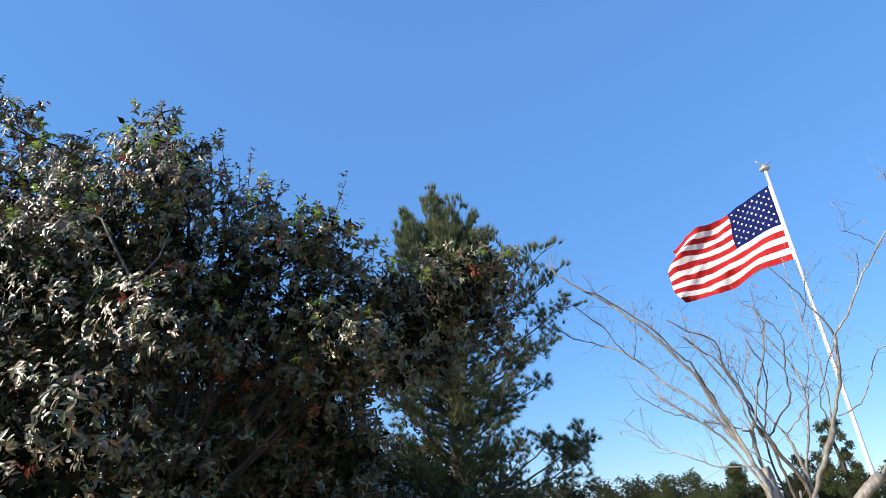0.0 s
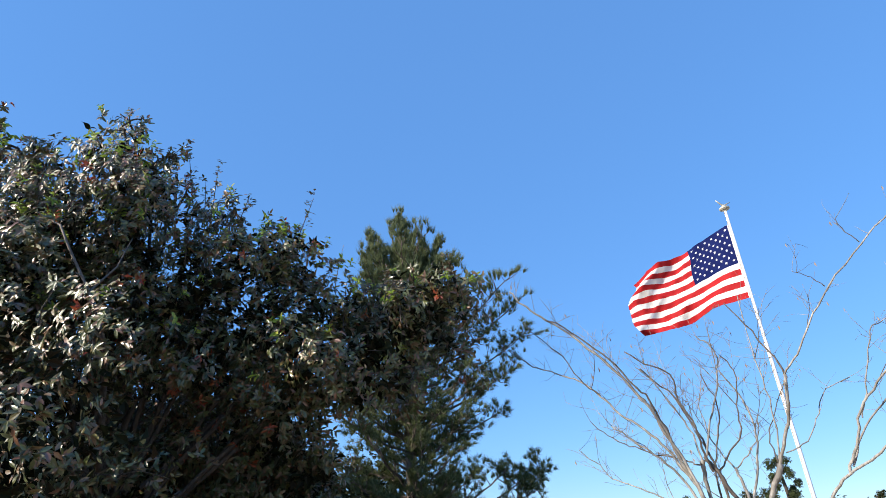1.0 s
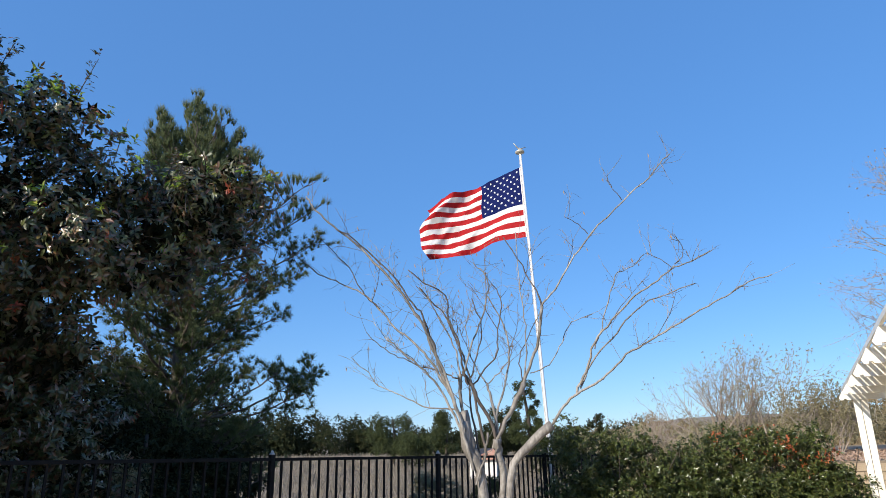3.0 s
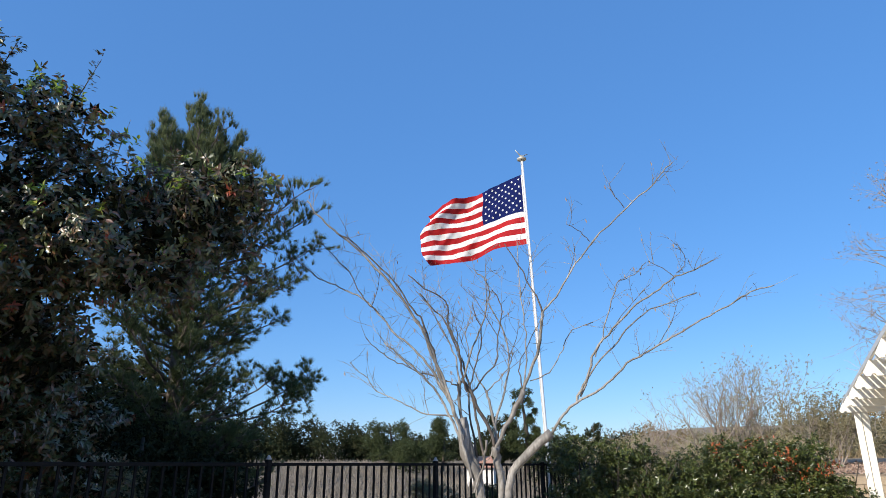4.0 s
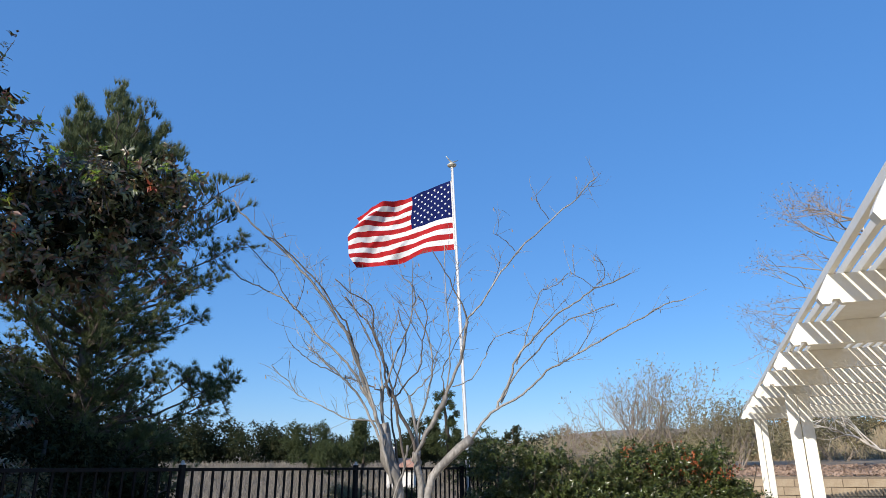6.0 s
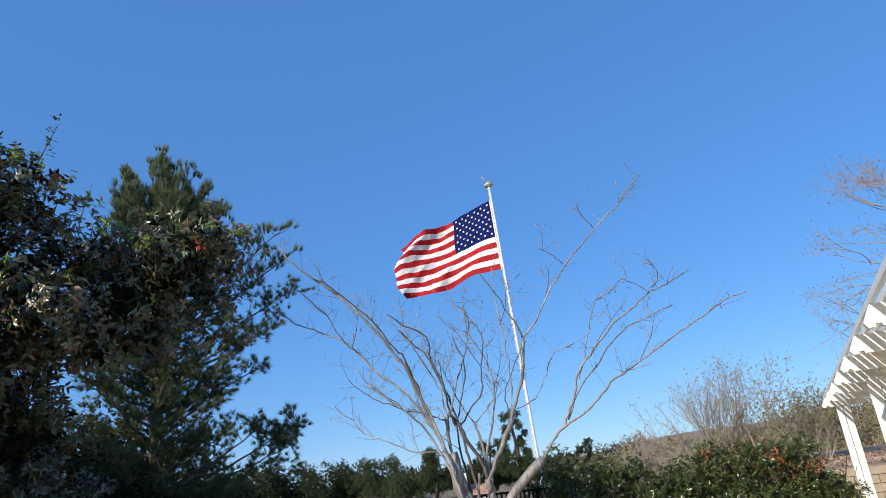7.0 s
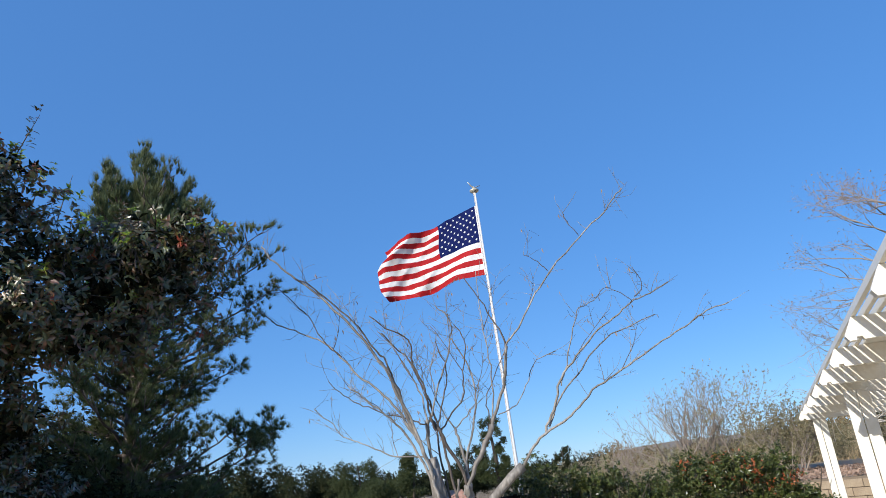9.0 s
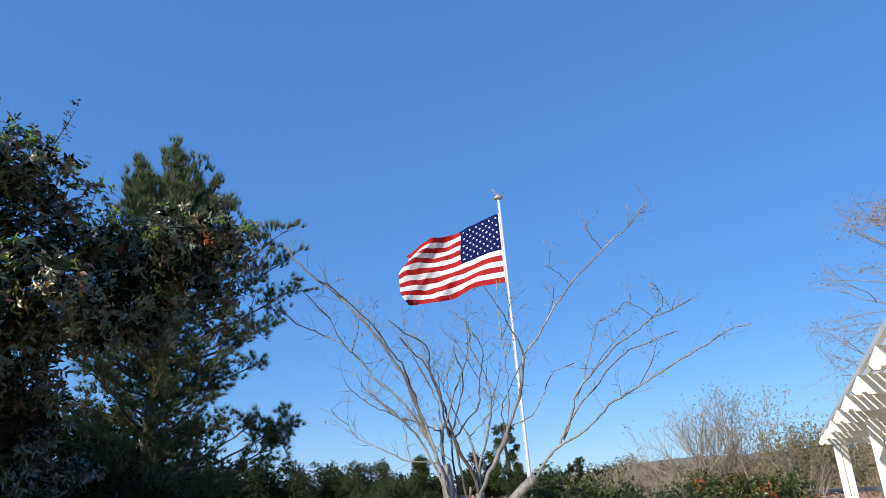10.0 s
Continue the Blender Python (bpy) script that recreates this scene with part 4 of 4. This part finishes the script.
# ---- plants and houses beyond ----
def bushy_tree(name, label, az, d, top, wide, mat, seed, count=700, leaf=0.16, cone=0.0, low=0.3, bark=BARK, lumps=26, lump=1.0):
    base = polar(az, d)
    base.z = ground_height(base.x, base.y) - 0.1
    high = top - base.z
    rs, rng = np.random.RandomState(seed), random.Random(seed)
    ob = thing(name, label, "shrub" if name == "shrub" else "tree", base, {"round_tree": "trees in the field", "shrub": "shrubs beyond the fence", "loose_pine": "pines beyond the hedge"}[name])
    t = Tubes()
    t.add(curve([(0, 0, 0), (rng.gauss(0, 0.1), rng.gauss(0, 0.1), high * 0.45), (rng.gauss(0, 0.1), 0, high * 0.9)], 4), 0.035 * high, 0.01 * high, 7)
    t.made("trunk", bark, ob)
    lobes = []
    for k in range(lumps):
        h = low + (0.93 - low) * rng.random()
        reach = wide * (1 - cone * h) * math.sqrt(max(0.05, 1 - (2 * (h - low) / (1 - low) - 0.9) ** 2 * 0.7)) * rng.uniform(0.3, 0.85)
        a = rng.uniform(0, 6.28)
        lobes.append((math.cos(a) * reach, math.sin(a) * reach, h * high, wide * rng.uniform(0.2, 0.36) * lump))
    c, o = lobes_points(lobes, int(count * 2), rs, 0.7)
    leaf_mesh("crown", *rosettes(c, o, 7, rs, leaf * 0.68, leaf * 0.3, 0.8), mat, ob)
    return ob


bushy_tree("round_tree", "rounded dark green tree standing in the field", -12.8, 50, 4.9, 2.0, MID_LEAF, 1, 1300, 0.17)
bushy_tree("round_tree", "narrow dark green tree standing in the field", -8.6, 46, 4.8, 1.3, MID_LEAF, 2, 1000, 0.16, 0.5)
bushy_tree("round_tree", "broad green shrub tree behind the fence", -10.6, 44, 3.2, 1.7, MID_LEAF, 3, 900, 0.16)
bushy_tree("loose_pine", "open-crowned dark pine beyond the hedge", -1.7, 40, 6.2, 1.7, MID_LEAF, 14, 1100, 0.15, 0.5, 0.3, lumps=40, lump=0.5)
bushy_tree("loose_pine", "low spreading dark pine beyond the hedge", -3.8, 42, 4.7, 1.6, FAR_LEAF, 5, 1200, 0.16, 0.3, lumps=40, lump=0.7)
bushy_tree("round_tree", "small rounded dark tree on the ridge", 3.9, 46, 4.35, 0.75, FAR_LEAF, 6, 500, 0.15)
for k, (az, d, top, w) in enumerate([(1.8, 44, 3.3, 1.6), (0.2, 36, 3.0, 1.4), (5.6, 60, 4.2, 2.0), (7.5, 75, 5.2, 2.6)]):
    bushy_tree("shrub", "low dark green scrub bush on the slope", az, d, top, w, FAR_LEAF, 40 + k, 500, 0.17, low=0.1)


bushy_tree("shrub", "bright green rounded shrub behind the iron fence", -9.3, 16, 1.35, 0.9, OLIVE_LEAF, 58, 1500, 0.07, low=0.06)
bushy_tree("shrub", "small green shrub behind the iron fence", -5.0, 17, 1.2, 0.6, MID_LEAF, 59, 900, 0.07, low=0.06)
for k, (az, d, top, w) in enumerate([(-34.5, 9.6, 1.9, 0.8), (-29.5, 10.6, 1.8, 0.8), (-25.5, 11.6, 1.7, 0.7)]):
    bushy_tree("shrub", "sunlit olive green shrub growing through the iron fence", az, d, top, w, OLIVE_LEAF, 80 + k, 500, 0.08, low=0.06, lumps=30, lump=0.6)
for k, (az, d, top, w) in enumerate([(-43, 9.5, 2.3, 1.2), (-37, 10, 2.3, 1.2), (-32, 10.5, 2.2, 1.2), (-27.5, 11, 1.9, 1.0), (-36, 13.5, 3.7, 1.9), (-30.5, 14, 3.4, 1.8), (-26.5, 14.5, 2.1, 1.1), (-43, 12.5, 3.8, 2.0), (-50, 11, 3.6, 1.9), (-39.5, 11, 3.3, 1.5)]):
    bushy_tree("shrub", "dark tangled shrub growing behind the iron fence", az, d, top, w, SHRUB_LEAF, 60 + k, 1100, 0.135, low=0.06, lumps=34, lump=1.15)


def scrub_tree(name, label, az, d, top, spread, seed, leaf_mat=None, leaf_share=1.0, bark=TWIG_BARK, stems=4, depth=3, kids=3, leaf=0.055, lean=0.0):
    base = polar(az, d)
    base.z = ground_height(base.x, base.y) - 0.1
    high = top - base.z
    rng, rs = random.Random(seed), np.random.RandomState(seed)
    ob = thing(name, label, "bush" if "bush" in name else "tree", base, {"half_bare_tree": "half-bare trees on the slope", "olive_bush": "olive bushes on the slope"}.get(name, ""))
    tips = []
    for k in range(stems):
        t = Tubes()
        a = k * 6.28 / stems + rng.gauss(0, 0.4)
        grow(t, (0.15 * math.cos(a), 0.15 * math.sin(a), 0), (spread * math.cos(a) + lean * (k % 3), spread * math.sin(a), 1), high * (0.42 if lean else 0.46), 0.0095 * high, depth, rng, tips, 0.5, kids, 0.25, 6, 0.12)
        t.made("branch", bark, ob)
    if leaf_mat:
        tips = [p for p in tips if rng.random() < leaf_share]
        c = np.repeat(np.array([tuple(p) for p, w in tips]), 2, 0) + rs.normal(size=(2 * len(tips), 3)) * 0.12
        o = unit(rs.normal(size=c.shape))
        leaf_mesh("leaves", *rosettes(c, o, 4, rs, leaf, leaf * 0.5, 0.8), leaf_mat, ob, "sparse pale leaves")
    return ob


scrub_tree("bare_shrub", "slender upright leafless grey shrub on the dry slope", 7.8, 27, 3.6, 0.4, 2, None, stems=18, depth=2, bark=TWIG_BARK)
scrub_tree("half_bare_tree", "half-bare spreading tree with pale winter twigs", 14.0, 25, 5.2, 0.3, 5, PALE_LEAF, 0.16, stems=9, kids=3, bark=TWIG_BARK, leaf=0.055, lean=-0.42)
scrub_tree("half_bare_tree", "thin tree with sparse yellow-green leaves", 16.3, 25, 5.0, 0.32, 6, PALE_LEAF, 0.75, stems=6, kids=3, bark=TWIG_BARK, leaf=0.06)
scrub_tree("olive_bush", "dense olive green bush at the end of the hedge", 20.6, 19, 3.2, 0.6, 9, OLIVE_LEAF, 0.6, stems=12, leaf=0.06)
scrub_tree("olive_bush", "olive green bush beyond the retaining wall", 27.5, 22, 3.0, 0.6, 10, OLIVE_LEAF, 0.8, stems=9, leaf=0.07)

# tall bare tree with pale trunk and seed balls beyond the patio cover
TALL = polar(32.6, 18.5)
TALL.z = ground_height(TALL.x, TALL.y) - 0.1
tall = thing("sycamore_tree", "tall pale-barked leafless tree with hanging seed balls", "tree", TALL)
rng = random.Random(14)
t, tips = Tubes(), []
t.add(curve([(0, 0, 0), (-0.1, 0, 1.2), (-0.3, 0.1, 2.8), (-0.3, 0, 4.6), (-0.25, 0, 6.0)], 5), 0.13, 0.01, 10)
t.made("trunk", PALE_BARK, tall)
for z, a, length in [(0.4, 2.9, 2.6), (0.9, 3.3, 2.4), (0.7, 0.2, 2.4), (1.5, 2.9, 3.4), (2.0, 2.95, 3.6), (2.4, 2.8, 3.5), (2.9, 3.1, 3.2), (3.4, 2.9, 2.7), (4.0, 3.0, 3.0), (4.5, 2.4, 2.8), (5.0, 2.9, 2.5),
                     (5.5, 3.4, 2.2), (5.6, 0.4, 1.8), (4.0, 0.2, 2.0), (5.8, 2.6, 2.2), (5.85, 3.6, 1.8), (5.9, 1.6, 1.5)]:
    t = Tubes()
    grow(t, (-0.3 * min(1.0, z / 2.8), 0.02, z), (math.cos(a), math.sin(a), 0.3), length * 0.5, 0.05 if z < 2 else 0.026, 3, rng, tips, 0.5, 3, 0.1, 6, 0.16)
    t.made("limb", PALE_BARK if z < 2 else TWIG_BARK, tall)
rs = np.random.RandomState(3)
tips = [p for p, w in tips if p.z > 2.6 and rng.random() < 0.35]
c = np.array([tuple(p) for p in tips]) + rs.normal(size=(len(tips), 3)) * 0.06
tagged(leaf_mesh("seed_ball_growth", *rosettes(c, unit(rs.normal(size=c.shape)), 3, rs, 0.04, 0.028, 0.8), POD, tall, "brownish seed balls and dead leaves"), kind="stuff")


def woods(name, label, az0, az1, d, top0, top1, mat, seed, count, leaf, lump=1.0):
    rs = np.random.RandomState(seed)
    lobes = []
    for k in range(46):
        f = (k + rs.rand()) / 46
        az, dd = az0 + (az1 - az0) * f, d * (1 + 0.12 * rs.rand())
        top = (top0 + (top1 - top0) * f) * (1 + 0.03 * rs.normal()) * dd / d
        p = polar(az, dd)
        g = ground_height(p.x, p.y)
        r = (0.9 + 0.9 * rs.rand()) * lump
        for j in range(4):
            q = j / 3
            lobes.append((p.x + rs.normal() * 0.8, p.y + rs.normal() * 0.8, g + r * 0.6 + (top - g - r * 1.6) * q, r * (1.25 - 0.5 * q)))
    c, o = lobes_points(lobes, count, rs, 0.6)
    ob = leaf_mesh(name, *rosettes(c, o, 6, rs, leaf, leaf * 0.5, 0.8), mat, None)
    return tagged(ob, label, "woods", kind="stuff")


woods("far_woods", "dark belt of trees along the distant ridge", -46, -15.0, 82, 9.6, 6.9, FAR_LEAF, 71, 17000, 0.33)
woods("ridge_scrub", "dark line of distant scrub on the ridge", -16, 4, 88, 5.9, 5.2, FAR_LEAF, 72, 9000, 0.32)
woods("hill_scrub", "low dry scrub on the hillside", 4, 44, 70, 4.0, 4.6, TAN_BRUSH, 73, 9000, 0.28)

woods("dry_brush", "pale dry brush on the slope above the hedge", 3.6, 21, 26, 2.6, 3.0, PALE_LEAF, 74, 7000, 0.09, 0.4)
woods("green_brush", "olive green brush on the slope above the hedge", 12, 23, 23, 2.5, 2.8, OLIVE_LEAF, 75, 5000, 0.085, 0.4)

# house beyond the fence, mostly hidden: white stucco chimney and clay roof
HOUSE = polar(-6.0, 34)
HOUSE.z = ground_height(HOUSE.x, HOUSE.y) - 0.95
house = thing("house", "white stucco house with red clay tile roof and chimney", "house", HOUSE)
part("wall", box((1.3, 2.0, 1.9), (0.35, 1.0, 0.95)), STUCCO, house)
roof_bm = bmesh.new()
rv = [roof_bm.verts.new(p) for p in [(-0.45, -0.2, 1.86), (1.15, -0.2, 1.86), (1.15, 2.2, 1.86), (-0.45, 2.2, 1.86), (-0.1, 1.0, 2.4), (0.8, 1.0, 2.4)]]
for f in [(0, 1, 5, 4), (1, 2, 5), (2, 3, 4, 5), (3, 0, 4), (3, 2, 1, 0)]:
    roof_bm.faces.new([rv[k] for k in f])
part("roof", roof_bm, ROOF_TILE, house, "red clay tile roof")
chimney = part("chimney", box((0.46, 0.46, 1.1), (-0.2, 0.3, 2.3), 0, 0.02), STUCCO, house, "white stucco chimney")
part("chimney_cap", box((0.54, 0.54, 0.08), (-0.2, 0.3, 2.89), 0, 0.02), STUCCO, chimney)

# dry grass and twiggy growth on the slopes
rs = np.random.RandomState(91)
n = 26000
az, d = rs.uniform(2, 34, n), 15 + 60 * rs.rand(n) ** 1.6
d = np.where(az > 17, d + 8, d)
gx, gy = d * np.sin(np.radians(az)), d * np.cos(np.radians(az))
gz = np.array([ground_height(a, b) for a, b in zip(gx, gy)]) - 0.02
grass = blade_mesh("dry_grass", np.stack([gx, gy, gz], 1), rs.normal(size=(n, 3)) * 0.35 + np.array([0, 0, 1]), rs.uniform(0.15, 0.5, n) * (0.6 + d / 60), 0.03 * (0.5 + d / 40), DRY_GRASS, None, "", rs)
tagged(grass, "tall dry winter grass and weeds", "grass", kind="stuff")

# dead weeds over the open field behind the fence
STUBBLE = material("dead_weeds", [(0.12, 0.1, 0.078), (0.19, 0.165, 0.13), (0.27, 0.235, 0.185)], 0.5, 0.9, island=0.7)
rs = np.random.RandomState(93)
n = 60000
az, d = rs.uniform(-32, 4, n), 15 + 62 * rs.rand(n) ** 1.5
gx, gy = d * np.sin(np.radians(az)), d * np.cos(np.radians(az))
gz = np.array([ground_height(a, b) for a, b in zip(gx, gy)]) - 0.02
weeds = blade_mesh("dead_weeds", np.stack([gx, gy, gz], 1), rs.normal(size=(n, 3)) * 0.45 + np.array([0, 0, 1]), rs.uniform(0.12, 0.4, n) * (0.7 + d / 80), 0.025 * (0.5 + d / 30), STUBBLE, None, "", rs)
tagged(weeds, "brown dead weeds covering the open field", "weeds", kind="stuff")

# mulch on the bank above the wall
rs = np.random.RandomState(92)
n = 16000
az, d = rs.uniform(19.2, 46, n), rs.uniform(15.6, 20, n)
gx, gy = d * np.sin(np.radians(az)), d * np.cos(np.radians(az))
gz = np.array([ground_height(a, b) for a, b in zip(gx, gy)]) + 0.01
tagged(leaf_mesh("mulch", np.stack([gx, gy, gz], 1), rs.normal(size=(n, 3)) * np.array([1, 1, 0.2]), rs.normal(size=(n, 3)) * 0.4 + np.array([0, 0, 1]), rs.uniform(0.03, 0.1, n), rs.uniform(0.025, 0.07, n), MULCH, None), "reddish bark mulch on the bank", "mulch", kind="stuff")

# blocks of the retaining wall, each a stone of its own
block_bm = box((0.39, 0.1, 0.143), (0, 0, 0), 0, 0.008)
block_data = None
for course in range(9):
    count = int(wall_len / 0.4)
    for k in range(count):
        if block_data is None:
            b = part("block", block_bm, BLOCK, wall)
            block_data = b.data
        else:
            b = new("block", block_data)
            b.parent = wall
        b.location = (-wall_len / 2 + 0.2 + 0.4 * k + (0.2 if course % 2 else 0.0), -0.06 + 0.006 * ((k * 7 + course * 3) % 3), 0.08 + 0.151 * course)
